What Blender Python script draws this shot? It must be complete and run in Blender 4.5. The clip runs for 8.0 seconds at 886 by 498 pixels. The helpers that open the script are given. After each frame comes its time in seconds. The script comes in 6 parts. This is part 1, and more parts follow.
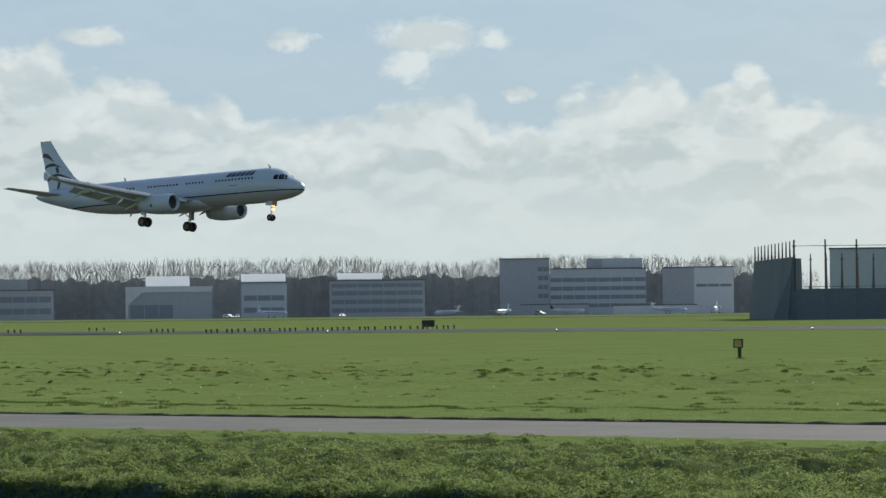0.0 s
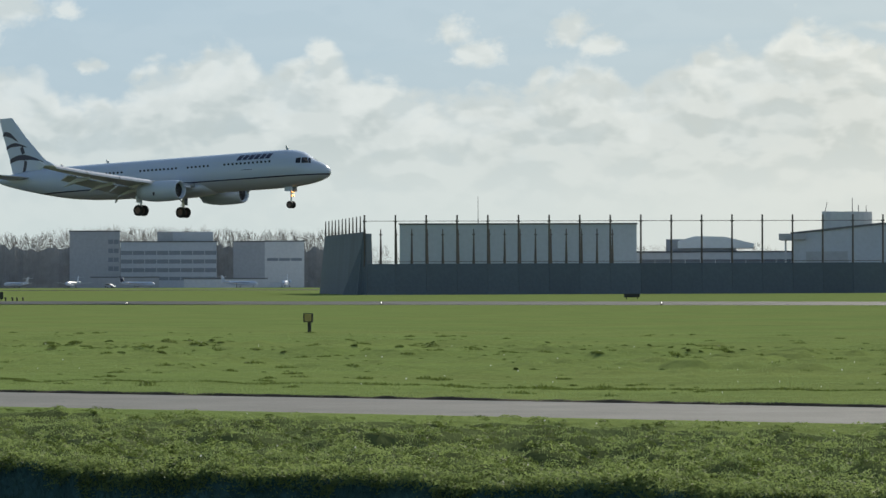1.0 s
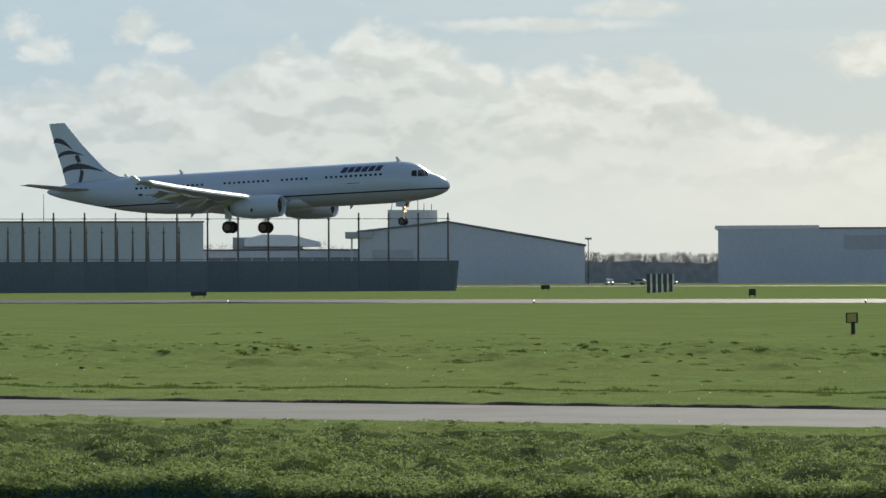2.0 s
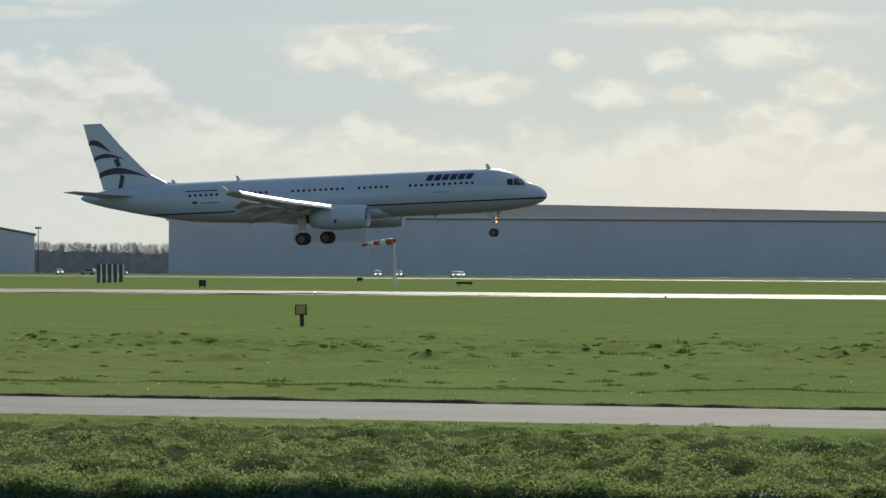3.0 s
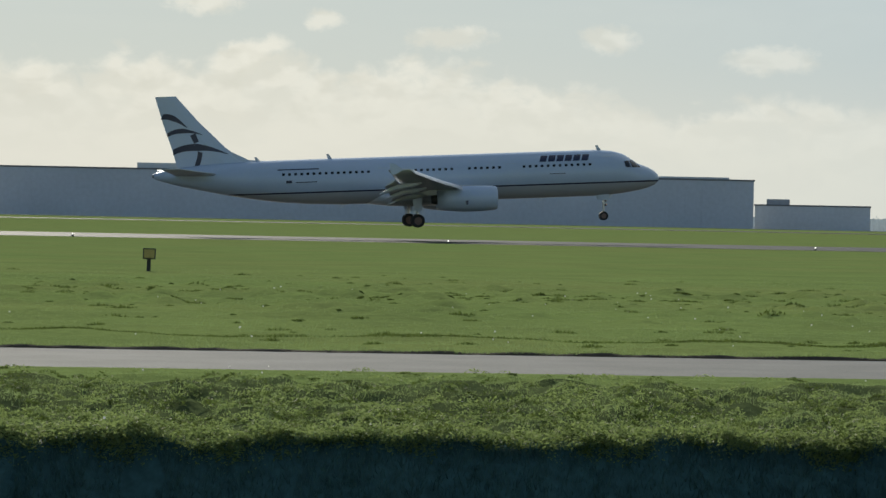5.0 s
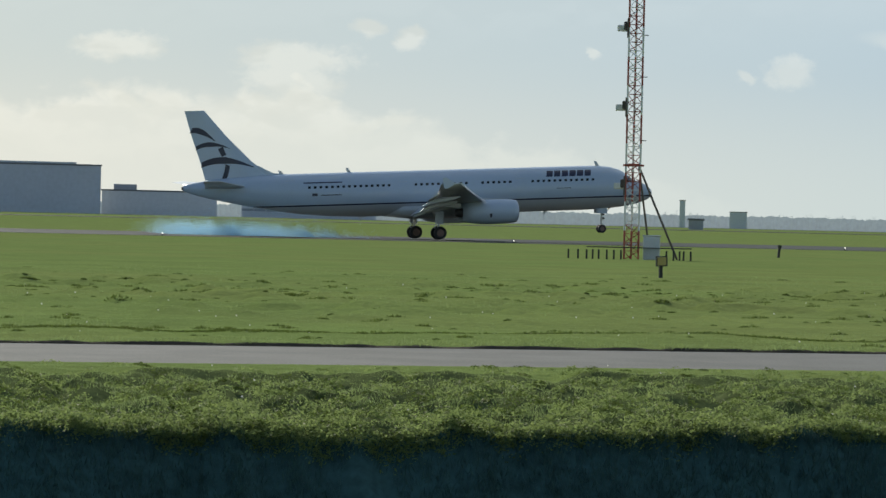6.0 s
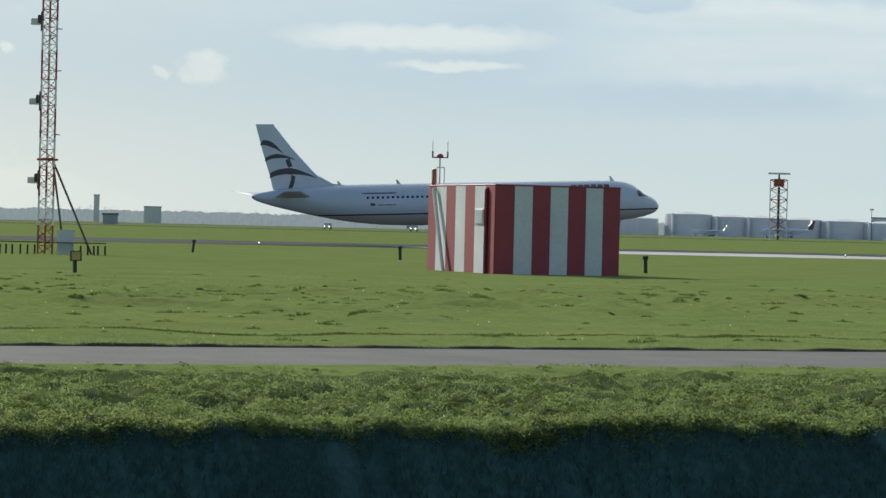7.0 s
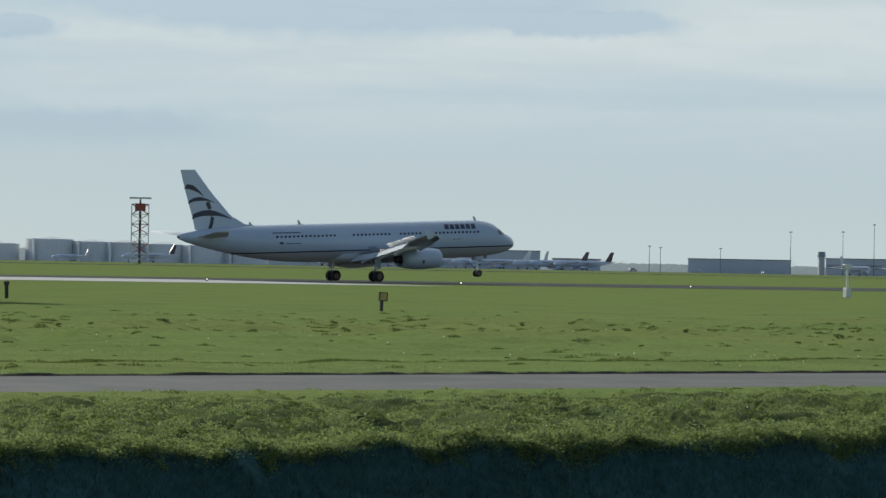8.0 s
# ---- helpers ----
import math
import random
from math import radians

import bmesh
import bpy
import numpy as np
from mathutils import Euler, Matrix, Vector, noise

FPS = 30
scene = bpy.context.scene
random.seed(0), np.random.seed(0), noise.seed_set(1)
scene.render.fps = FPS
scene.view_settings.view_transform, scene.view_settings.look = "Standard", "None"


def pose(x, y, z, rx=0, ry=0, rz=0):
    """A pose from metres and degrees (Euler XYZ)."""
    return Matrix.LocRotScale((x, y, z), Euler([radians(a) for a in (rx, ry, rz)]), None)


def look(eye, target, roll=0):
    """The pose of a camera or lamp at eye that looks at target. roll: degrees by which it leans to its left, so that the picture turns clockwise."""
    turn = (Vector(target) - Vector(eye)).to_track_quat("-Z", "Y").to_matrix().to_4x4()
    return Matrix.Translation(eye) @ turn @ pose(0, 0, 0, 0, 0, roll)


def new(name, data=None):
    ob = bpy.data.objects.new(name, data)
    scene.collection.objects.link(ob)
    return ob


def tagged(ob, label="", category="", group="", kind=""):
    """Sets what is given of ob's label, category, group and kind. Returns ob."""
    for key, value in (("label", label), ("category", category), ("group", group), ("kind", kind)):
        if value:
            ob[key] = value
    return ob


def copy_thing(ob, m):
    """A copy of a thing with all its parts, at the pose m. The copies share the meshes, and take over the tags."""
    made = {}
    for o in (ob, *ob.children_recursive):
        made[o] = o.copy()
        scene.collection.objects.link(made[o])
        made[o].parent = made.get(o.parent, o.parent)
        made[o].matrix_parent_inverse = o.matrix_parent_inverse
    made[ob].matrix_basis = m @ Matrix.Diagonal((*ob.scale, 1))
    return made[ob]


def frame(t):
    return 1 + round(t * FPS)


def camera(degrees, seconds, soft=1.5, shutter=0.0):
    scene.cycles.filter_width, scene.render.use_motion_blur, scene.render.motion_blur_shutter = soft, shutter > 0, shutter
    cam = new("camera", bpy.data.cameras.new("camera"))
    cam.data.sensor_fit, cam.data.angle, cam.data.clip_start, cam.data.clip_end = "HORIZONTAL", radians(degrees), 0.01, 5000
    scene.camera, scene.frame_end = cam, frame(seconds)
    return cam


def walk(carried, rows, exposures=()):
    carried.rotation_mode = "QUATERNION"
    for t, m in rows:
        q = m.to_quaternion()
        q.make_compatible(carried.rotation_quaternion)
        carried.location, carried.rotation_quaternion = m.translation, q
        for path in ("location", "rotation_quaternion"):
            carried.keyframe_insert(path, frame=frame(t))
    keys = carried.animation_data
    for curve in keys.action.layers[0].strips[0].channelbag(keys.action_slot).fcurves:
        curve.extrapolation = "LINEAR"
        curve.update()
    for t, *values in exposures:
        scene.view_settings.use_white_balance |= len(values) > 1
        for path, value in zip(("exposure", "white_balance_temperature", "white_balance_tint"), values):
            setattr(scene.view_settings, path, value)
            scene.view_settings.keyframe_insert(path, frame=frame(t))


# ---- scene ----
EYE = Vector((0.0, 0.0, 1.694))
cam = camera(14.325, 8.0, soft=1.5, shutter=0.0)


def aim(yaw, pitch, roll):
    y, p = radians(yaw), radians(pitch)
    d = Vector((math.sin(y) * math.cos(p), math.cos(y) * math.cos(p), math.sin(p)))
    return look(EYE, EYE + d * 100.0, roll)


# seconds, yaw to the right of straight across, pitch, roll
PATH = [
    (0.0, -38.557, 1.087, -0.599), (0.5, -34.935, 0.984, -0.298), (1.0, -31.595, 0.617, -0.121),
    (1.5, -28.292, 0.520, -0.109), (2.0, -24.562, 0.569, -0.192), (2.2, -23.078, 0.534, -0.143),
    (3.3, -12.657, 0.419, 0.425), (3.5, -10.718, 0.399, 0.365), (4.0, -5.511, 0.240, 0.521),
    (4.5, 0.332, -0.171, 0.814), (4.7, 2.600, -0.334, 0.934), (5.8, 14.680, -0.443, 1.402),
    (6.0, 16.586, -0.445, 1.347), (6.5, 20.654, -0.628, 1.308), (7.0, 26.082, -0.310, 1.360),
    (7.5, 32.025, 0.215, 1.357), (8.0, 36.419, 0.307, 1.066)]
EXPOSURES = [(0.0, 0.08, 6500, 9), (1.5, 0.08, 6550, 9), (2.5, 0.04, 6550, 9), (4.5, -0.06, 6550, 8), (6.0, 0.08, 6500, 8), (7.0, 0.19, 6550, 8), (7.5, 0.16, 6500, 8), (8.0, -0.02, 6450, 8)]
walk(cam, [(t, aim(a, b, c)) for t, a, b, c in PATH], EXPOSURES)

# ---- world and sun ----
SUN_AZ, SUN_EL = -10.0, 27.0
world = bpy.data.worlds.new("sky")
scene.world = world
world.use_nodes = True
wn, wl = world.node_tree.nodes, world.node_tree.links
wn.clear()


def wnode(kind, **values):
    n = wn.new(kind)
    for k, v in values.items():
        n.inputs[k].default_value = v
    return n


def wmath(op, a, b=None, c=None, clamp=False):
    n = wn.new("ShaderNodeMath")
    n.operation, n.use_clamp = op, clamp
    for i, v in enumerate((a, b, c)):
        if v is None:
            continue
        if isinstance(v, (int, float)):
            n.inputs[i].default_value = v
        else:
            wl.new(v, n.inputs[i])
    return n.outputs[0]


def wrange(v, a, b, c=0.0, d=1.0, smooth=True):
    n = wn.new("ShaderNodeMapRange")
    n.interpolation_type = "SMOOTHSTEP" if smooth else "LINEAR"
    wl.new(v, n.inputs[0])
    for i, x in enumerate((a, b, c, d)):
        n.inputs[i + 1].default_value = x
    return n.outputs[0]


def wmix(fac, a, b):
    n = wn.new("ShaderNodeMix")
    n.data_type = "RGBA"
    wl.new(fac, n.inputs[0])
    for i, v in ((6, a), (7, b)):
        if isinstance(v, tuple):
            n.inputs[i].default_value = (*v, 1)
        else:
            wl.new(v, n.inputs[i])
    return n.outputs[2]


def build_sky():
    out = wn.new("ShaderNodeOutputWorld")
    bg = wn.new("ShaderNodeBackground")
    wl.new(bg.outputs[0], out.inputs[0])
    sky = wn.new("ShaderNodeTexSky")
    sky.sky_type, sky.sun_disc = "NISHITA", False
    sky.sun_elevation, sky.sun_rotation = radians(SUN_EL), radians(SUN_AZ)
    sky.air_density, sky.dust_density, sky.ozone_density = 1.2, 0.1, 3.0
    dim = wn.new("ShaderNodeVectorMath")
    dim.operation = "SCALE"
    wl.new(sky.outputs[0], dim.inputs[0])
    dim.inputs["Scale"].default_value = 0.090
    co = wn.new("ShaderNodeTexCoord")
    sep = wn.new("ShaderNodeSeparateXYZ")
    wl.new(co.outputs["Generated"], sep.inputs[0])
    x, y, z = sep.outputs
    az = wmath("MULTIPLY", wmath("ARCTAN2", x, y), 57.29578)
    el = wmath("MULTIPLY", wmath("ARCSINE", z), 57.29578)

    def field(sx, sy, seed, scale, detail=5.0, rough=0.55, warp=0.0, rise=0.0):
        comb = wn.new("ShaderNodeCombineXYZ")
        wl.new(wmath("MULTIPLY", az, sx), comb.inputs[0])
        wl.new(wmath("MULTIPLY_ADD", el, sy, rise * sy), comb.inputs[1])
        comb.inputs[2].default_value = seed
        n = wnode("ShaderNodeTexNoise", Scale=scale, Detail=detail, Roughness=rough, Distortion=warp)
        wl.new(comb.outputs[0], n.inputs["Vector"])
        return n.outputs[0]

    puff = field(0.55, 0.75, 8.3, 1.0, 5.0, 0.5, 0.25)
    fine = field(2.1, 2.8, 1.3, 1.0, 4.0, 0.5, 0.3)
    wisp = field(5.5, 7.0, 4.4, 1.0, 4.0, 0.6, 0.4)
    clump = field(0.85, 1.5, 7.7, 1.0, 3.5, 0.5, 0.2)
    clump_over = field(0.85, 1.5, 7.7, 1.0, 3.5, 0.5, 0.2, 0.22)

    def billow(sx, sy, seed):
        comb = wn.new("ShaderNodeCombineXYZ")
        wl.new(wmath("ADD", wmath("MULTIPLY", az, sx), wmath("MULTIPLY", fine, 0.5)), comb.inputs[0])
        wl.new(wmath("MULTIPLY", el, sy), comb.inputs[1])
        comb.inputs[2].default_value = seed
        v = wn.new("ShaderNodeTexVoronoi")
        v.feature = "SMOOTH_F1"
        v.inputs["Scale"].default_value, v.inputs["Smoothness"].default_value = 1.0, 0.35
        wl.new(comb.outputs[0], v.inputs["Vector"])
        return wmath("SUBTRACT", 0.55, v.outputs["Distance"])

    lumps = wmath("ADD", wmath("MULTIPLY", billow(0.8, 0.95, 2.2), 1.5), wmath("MULTIPLY", billow(2.1, 2.4, 6.1), 0.6))
    def skyline(knots, a0, a1):
        """Height of the cloud bank's top along the bearing, through at most 32 knots."""
        ramp = wn.new("ShaderNodeValToRGB")
        ramp.color_ramp.interpolation = "EASE"
        el_stops = ramp.color_ramp.elements
        while len(el_stops) < len(knots):
            el_stops.new(0.5)
        for stop, (a, h) in zip(el_stops, knots):
            stop.position, stop.color = (a - a0) / (a1 - a0), (h / 6.0, h / 6.0, h / 6.0, 1)
        wl.new(wrange(az, a0, a1, smooth=False), ramp.inputs[0])
        return wmath("MULTIPLY", ramp.outputs[0], 6.0)

    west = ((-46.0, 4.35), (-44.9, 4.45), (-44.4, 3.95), (-43.3, 3.8), (-42.8, 3.45), (-42.0, 3.5), (-41.6, 3.15), (-40.5, 3.25), (-38.7, 3.6), (-38.2, 3.7),
            (-37.8, 3.25), (-37.1, 3.25), (-36.2, 3.6), (-34.9, 4.05), (-34.55, 3.5), (-33.5, 4.0), (-33.1, 3.45), (-32.5, 3.45), (-31.95, 3.05), (-30.8, 3.4),
            (-29.0, 3.6), (-28.5, 3.3), (-27.6, 3.95), (-26.5, 3.8), (-25.9, 4.3), (-25.2, 4.05), (-24.0, 3.7), (-23.5, 3.35), (-22.6, 3.6), (-21.0, 3.6), (-19.0, 2.5), (-18.0, 2.3))
    east = ((-18.0, 2.3), (-17.0, 2.45), (-14.9, 2.15), (-14.0, 2.45), (-13.5, 2.2), (-12.1, 2.55), (-11.5, 2.25), (-10.2, 2.9), (-9.3, 2.4), (-8.4, 2.4),
            (-6.5, 2.7), (-5.7, 2.5), (-3.6, 2.45), (-2.3, 2.7), (-1.6, 2.45), (-0.5, 2.6), (0.1, 2.4), (0.8, 2.65), (1.9, 2.5), (2.4, 2.9),
            (3.4, 2.8), (3.9, 2.45), (5.9, 2.55), (7.5, 2.25), (10.0, 1.9), (12.0, 2.1), (14.2, 2.3), (15.2, 1.7), (18.0, 1.2), (22.0, 0.2), (26.0, -2.0))
    # both profiles meet at the same height, so that one is taken less that height
    height = wmath("SUBTRACT", wmath("ADD", skyline(west, -46.0, -18.0), skyline(east, -18.0, 26.0)), 2.3)
    height = wmath("ADD", height, wmath("ADD", wmath("MULTIPLY", wmath("SUBTRACT", fine, 0.5), 0.9), wmath("ADD", wmath("MULTIPLY", lumps, 0.24), wmath("MULTIPLY", wmath("SUBTRACT", wisp, 0.5), 0.15))))
    lid = wmath("SUBTRACT", height, el)
    bank = wmath("MULTIPLY", wrange(lid, -0.12, 0.30), wrange(az, 16.0, 24.0, 1.0, 0.3))
    # thinner places inside the bank
    bank = wmath("MULTIPLY", bank, wrange(wmath("ADD", clump, wmath("MULTIPLY", wmath("SUBTRACT", fine, 0.5), 0.5)), 0.36, 0.56, 0.80, 1.0))

    # bearings bent a little by the fine noise, so that no cloud has a smooth outline
    warp = wn.new("ShaderNodeCombineXYZ")
    wl.new(wmath("ADD", az, wmath("MULTIPLY", wmath("SUBTRACT", fine, 0.5), 0.7)), warp.inputs[0])
    wl.new(wmath("ADD", el, wmath("MULTIPLY", wmath("SUBTRACT", fine, 0.5), 0.30)), warp.inputs[1])

    def clouds(rows):
        """Nearness to single clouds, each given by bearing, height and half sizes in degrees."""
        near = None
        for a, e, w, h in rows:
            off_c = wn.new("ShaderNodeVectorMath")
            off_c.operation = "SUBTRACT"
            wl.new(warp.outputs[0], off_c.inputs[0])
            off_c.inputs[1].default_value = (a, e, 0)
            size = wn.new("ShaderNodeVectorMath")
            size.operation = "MULTIPLY"
            wl.new(off_c.outputs[0], size.inputs[0])
            size.inputs[1].default_value = (1 / w, 1 / h, 0)
            far = wn.new("ShaderNodeVectorMath")
            far.operation = "LENGTH"
            wl.new(size.outputs[0], far.inputs[0])
            near = far.outputs["Value"] if near is None else wmath("MINIMUM", near, far.outputs["Value"])
        return near

    puffs_low = ((-40.98, 4.51, 0.32, 0.2), (-38.8, 4.54, 0.7, 0.3), (-39.1, 4.08, 0.4, 0.3), (-37.68, 4.5, 0.32, 0.18), (-37.3, 3.6, 0.2, 0.15), (-44.3, 4.55, 0.6, 0.14),
                 (-31.44, 4.15, 0.46, 0.3), (-31.1, 3.8, 0.45, 0.24), (-29.47, 4.15, 0.34, 0.28), (-29.0, 3.9, 0.4, 0.22), (-17.4, 3.73, 0.95, 0.36), (-16.5, 3.47, 0.6, 0.26))
    puffs_mid = ((-15.2, 3.05, 0.9, 0.27), (-13.67, 3.5, 0.3, 0.2), (-12.06, 3.52, 0.38, 0.2), (-12.9, 3.0, 0.72, 0.24), (-11.7, 2.97, 0.5, 0.15), (-10.5, 3.71, 1.0, 0.3), (-9.4, 3.12, 0.68, 0.27),
                 (-7.65, 3.04, 0.4, 0.3), (-5.92, 3.86, 0.52, 0.24), (-4.33, 3.54, 0.36, 0.15), (2.12, 3.55, 0.56, 0.25), (4.05, 3.28, 0.36, 0.19), (5.97, 3.01, 0.7, 0.21))
    puffs_high = ((8.6, 3.0, 0.5, 0.2), (11.2, 2.7, 0.7, 0.2), (14.28, 2.57, 0.96, 0.28), (14.1, 2.2, 0.85, 0.33), (15.25, 3.1, 0.3, 0.14), (15.96, 2.95, 0.3, 0.18), (22.13, 2.55, 0.33, 0.22), (18.93, 2.78, 0.14, 0.12), (21.4, 2.43, 0.18, 0.12))
    near = wmath("MINIMUM", wmath("MINIMUM", clouds(puffs_low), clouds(puffs_mid)), clouds(puffs_high))
    loose = wmath("MULTIPLY", wrange(wmath("SUBTRACT", near, wmath("ADD", wmath("MULTIPLY", wmath("SUBTRACT", puff, 0.5), 1.6), wmath("MULTIPLY", wmath("SUBTRACT", wisp, 0.5), 0.9))), 1.35, 0.45), wrange(az, -8.0, 22.0, 0.92, 0.6))
    # more of them higher up
    body = wmath("ADD", wmath("MULTIPLY", puff, 0.55), wmath("ADD", wmath("MULTIPLY", fine, 0.22), wmath("MULTIPLY", lumps, 0.22)))
    above = wmath("MULTIPLY", wrange(body, 0.50, 0.66), wmath("MULTIPLY", wrange(az, 24.0, 10.0, 0.25, 0.9), wrange(el, 5.2, 7.0)))
    loose = wmath("MAXIMUM", loose, wmath("MULTIPLY", above, wrange(el, 14.0, 7.0, 0.4, 1.0)))
    # streaks of thin high cloud, broken by long clear gaps
    streak = field(0.045, 0.62, 5.1, 1.0, 5.0, 0.55, 0.6)
    bars = wrange(clouds(((-23.1, 4.19, 2.1, 0.14), (-21.5, 4.45, 1.0, 0.2), (-11.15, 4.17, 2.8, 0.18), (-16.6, 4.02, 1.3, 0.08), (25.6, 3.11, 2.6, 0.27), (26.2, 2.66, 1.2, 0.09))), 1.2, 0.4, 0.0, 0.7)
    gaps = wrange(clouds(((34.3, 4.35, 4.6, 0.55), (30.0, 2.16, 3.1, 0.3), (29.4, 3.78, 0.7, 0.18), (38.5, 4.0, 1.6, 0.2))), 1.5, 0.5)
    sheet = wmath("MULTIPLY", wmath("MULTIPLY", wrange(streak, 0.25, 0.55, 0.45, 1.0), wrange(el, 0.8, 3.6)), wmath("MULTIPLY", wrange(az, 26.0, 31.0), wmath("SUBTRACT", 1.0, gaps)))
    thin = wmath("MULTIPLY", wmath("MULTIPLY", wrange(streak, 0.36, 0.50), wrange(el, 2.2, 4.4)), wrange(az, 10.0, 24.0, 0.12, 0.30))
    veil = wmath("MAXIMUM", wmath("MAXIMUM", bars, thin), wmath("MULTIPLY", sheet, 0.85))
    cover = wmath("MAXIMUM", wmath("MAXIMUM", bank, loose), veil, clamp=True)
    # away from the sun the cloud thins out
    off = wmath("ABSOLUTE", wmath("SUBTRACT", az, SUN_AZ))
    cover = wmath("MULTIPLY", cover, wrange(off, 70.0, 110.0, 1.0, 0.12))
    # thick middles greyer, thin rims bright
    depth = wrange(wmath("ADD", lid, wmath("ADD", wmath("MULTIPLY", wmath("SUBTRACT", fine, 0.5), 1.8), wmath("MULTIPLY", lumps, -0.5))), 0.15, 1.3)
    glow = wrange(wmath("ABSOLUTE", wmath("SUBTRACT", az, SUN_AZ + 7.0)), 36.0, 4.0)
    lit = wmix(glow, (0.70, 0.75, 0.745), (0.86, 0.84, 0.745))
    shade = wmix(glow, (0.47, 0.54, 0.55), (0.66, 0.65, 0.565))
    # light comes from above and behind: upper rims bright, lower sides grey
    relief = wrange(wmath("SUBTRACT", clump, clump_over), 0.07, -0.09)
    grey = wmath("MULTIPLY", wmath("ADD", wmath("MULTIPLY", depth, 0.40), wmath("MULTIPLY", relief, wrange(az, 16.0, 25.0, 0.55, 0.08))), wrange(el, 0.8, 2.6, 0.15, 0.95), clamp=True)
    cloud = wmix(grey, lit, shade)
    hazy = wmix(glow, (0.56, 0.645, 0.645), (0.77, 0.75, 0.66))
    # thin blue of the open sky low down, the plain sky higher up
    blue = wmix(wrange(az, -20.0, 14.0), (0.37, 0.49, 0.61), (0.38, 0.51, 0.65))
    blue = wmix(wmath("MULTIPLY", glow, 0.85), blue, (0.60, 0.62, 0.59))
    clear = wmix(wrange(el, 26.0, 9.0, 0.0, 0.85), dim.outputs[0], blue)
    clear = wmix(wrange(off, 50.0, 100.0), clear, dim.outputs[0])
    colour = wmix(wmath("MULTIPLY", cover, 0.94), clear, cloud)
    low = wmath("MULTIPLY", wrange(el, 3.0, 0.3, 0.0, 0.8), wrange(off, 100.0, 50.0, 0.1, 1.0))
    colour = wmix(low, colour, hazy)
    wl.new(colour, bg.inputs[0])
    bg.inputs[1].default_value = 1.0


build_sky()
sun_lamp = bpy.data.lights.new("sun", "SUN")
sun_lamp.energy, sun_lamp.angle, sun_lamp.color = 4.4, radians(0.6), (1.0, 0.93, 0.80)
sun_ob = new("sun", sun_lamp)
sa, se = radians(SUN_AZ), radians(SUN_EL)
sun_ob.matrix_world = look((0, 0, 200), Vector((0, 0, 200)) - Vector((math.sin(sa) * math.cos(se), math.cos(sa) * math.cos(se), math.sin(se))))

# ---- materials ----


def material(name, colour, rough=0.6, metal=0.0, vary=0.12, scale=3.0, fine=40.0, bump=0.0, bump_scale=60.0, spec=0.5, glow=0.0, random_value=0.0, tint=None, tint_scale=0.3, tint_amount=0.5):
    m = bpy.data.materials.new(name)
    m.use_nodes = True
    n, l = m.node_tree.nodes, m.node_tree.links
    b = n["Principled BSDF"]
    b.inputs["Roughness"].default_value, b.inputs["Metallic"].default_value = rough, metal
    b.inputs["Specular IOR Level"].default_value = spec
    co = n.new("ShaderNodeTexCoord")

    def noise_tex(s, detail=4.0):
        t = n.new("ShaderNodeTexNoise")
        t.inputs["Scale"].default_value, t.inputs["Detail"].default_value = s, detail
        l.new(co.outputs["Object"], t.inputs["Vector"])
        return t.outputs[0]

    big, small = noise_tex(scale), noise_tex(fine, 2.0)
    add = n.new("ShaderNodeMath")
    add.operation = "ADD"
    l.new(big, add.inputs[0])
    l.new(small, add.inputs[1])
    rng = n.new("ShaderNodeMapRange")
    l.new(add.outputs[0], rng.inputs[0])
    rng.inputs[1].default_value, rng.inputs[2].default_value = 0.65, 1.35
    rng.inputs[3].default_value, rng.inputs[4].default_value = 1.0 - vary, 1.0 + vary
    scl = n.new("ShaderNodeVectorMath")
    scl.operation = "SCALE"
    base = n.new("ShaderNodeRGB")
    base.outputs[0].default_value = (*colour, 1)
    src = base.outputs[0]
    if tint:
        t = noise_tex(tint_scale, 5.0)
        tr = n.new("ShaderNodeMapRange")
        l.new(t, tr.inputs[0])
        tr.inputs[1].default_value, tr.inputs[2].default_value = 0.42, 0.62
        tr.inputs[4].default_value = tint_amount
        mx = n.new("ShaderNodeMix")
        mx.data_type = "RGBA"
        l.new(tr.outputs[0], mx.inputs[0])
        l.new(src, mx.inputs[6])
        mx.inputs[7].default_value = (*tint, 1)
        src = mx.outputs[2]
    l.new(src, scl.inputs[0])
    fac = rng.outputs[0]
    if random_value:
        info = n.new("ShaderNodeObjectInfo")
        rr = n.new("ShaderNodeMapRange")
        l.new(info.outputs["Random"], rr.inputs[0])
        rr.inputs[3].default_value, rr.inputs[4].default_value = 1 - random_value, 1 + random_value
        mm = n.new("ShaderNodeMath")
        mm.operation = "MULTIPLY"
        l.new(fac, mm.inputs[0])
        l.new(rr.outputs[0], mm.inputs[1])
        fac = mm.outputs[0]
    l.new(fac, scl.inputs["Scale"])
    l.new(scl.outputs[0], b.inputs["Base Color"])
    if bump:
        bp = n.new("ShaderNodeBump")
        bp.inputs["Strength"].default_value, bp.inputs["Distance"].default_value = 1.0, bump
        l.new(noise_tex(bump_scale, 5.0), bp.inputs["Height"])
        l.new(bp.outputs[0], b.inputs["Normal"])
    if glow:
        b.inputs["Emission Color"].default_value = (*colour, 1)
        b.inputs["Emission Strength"].default_value = glow
    return m


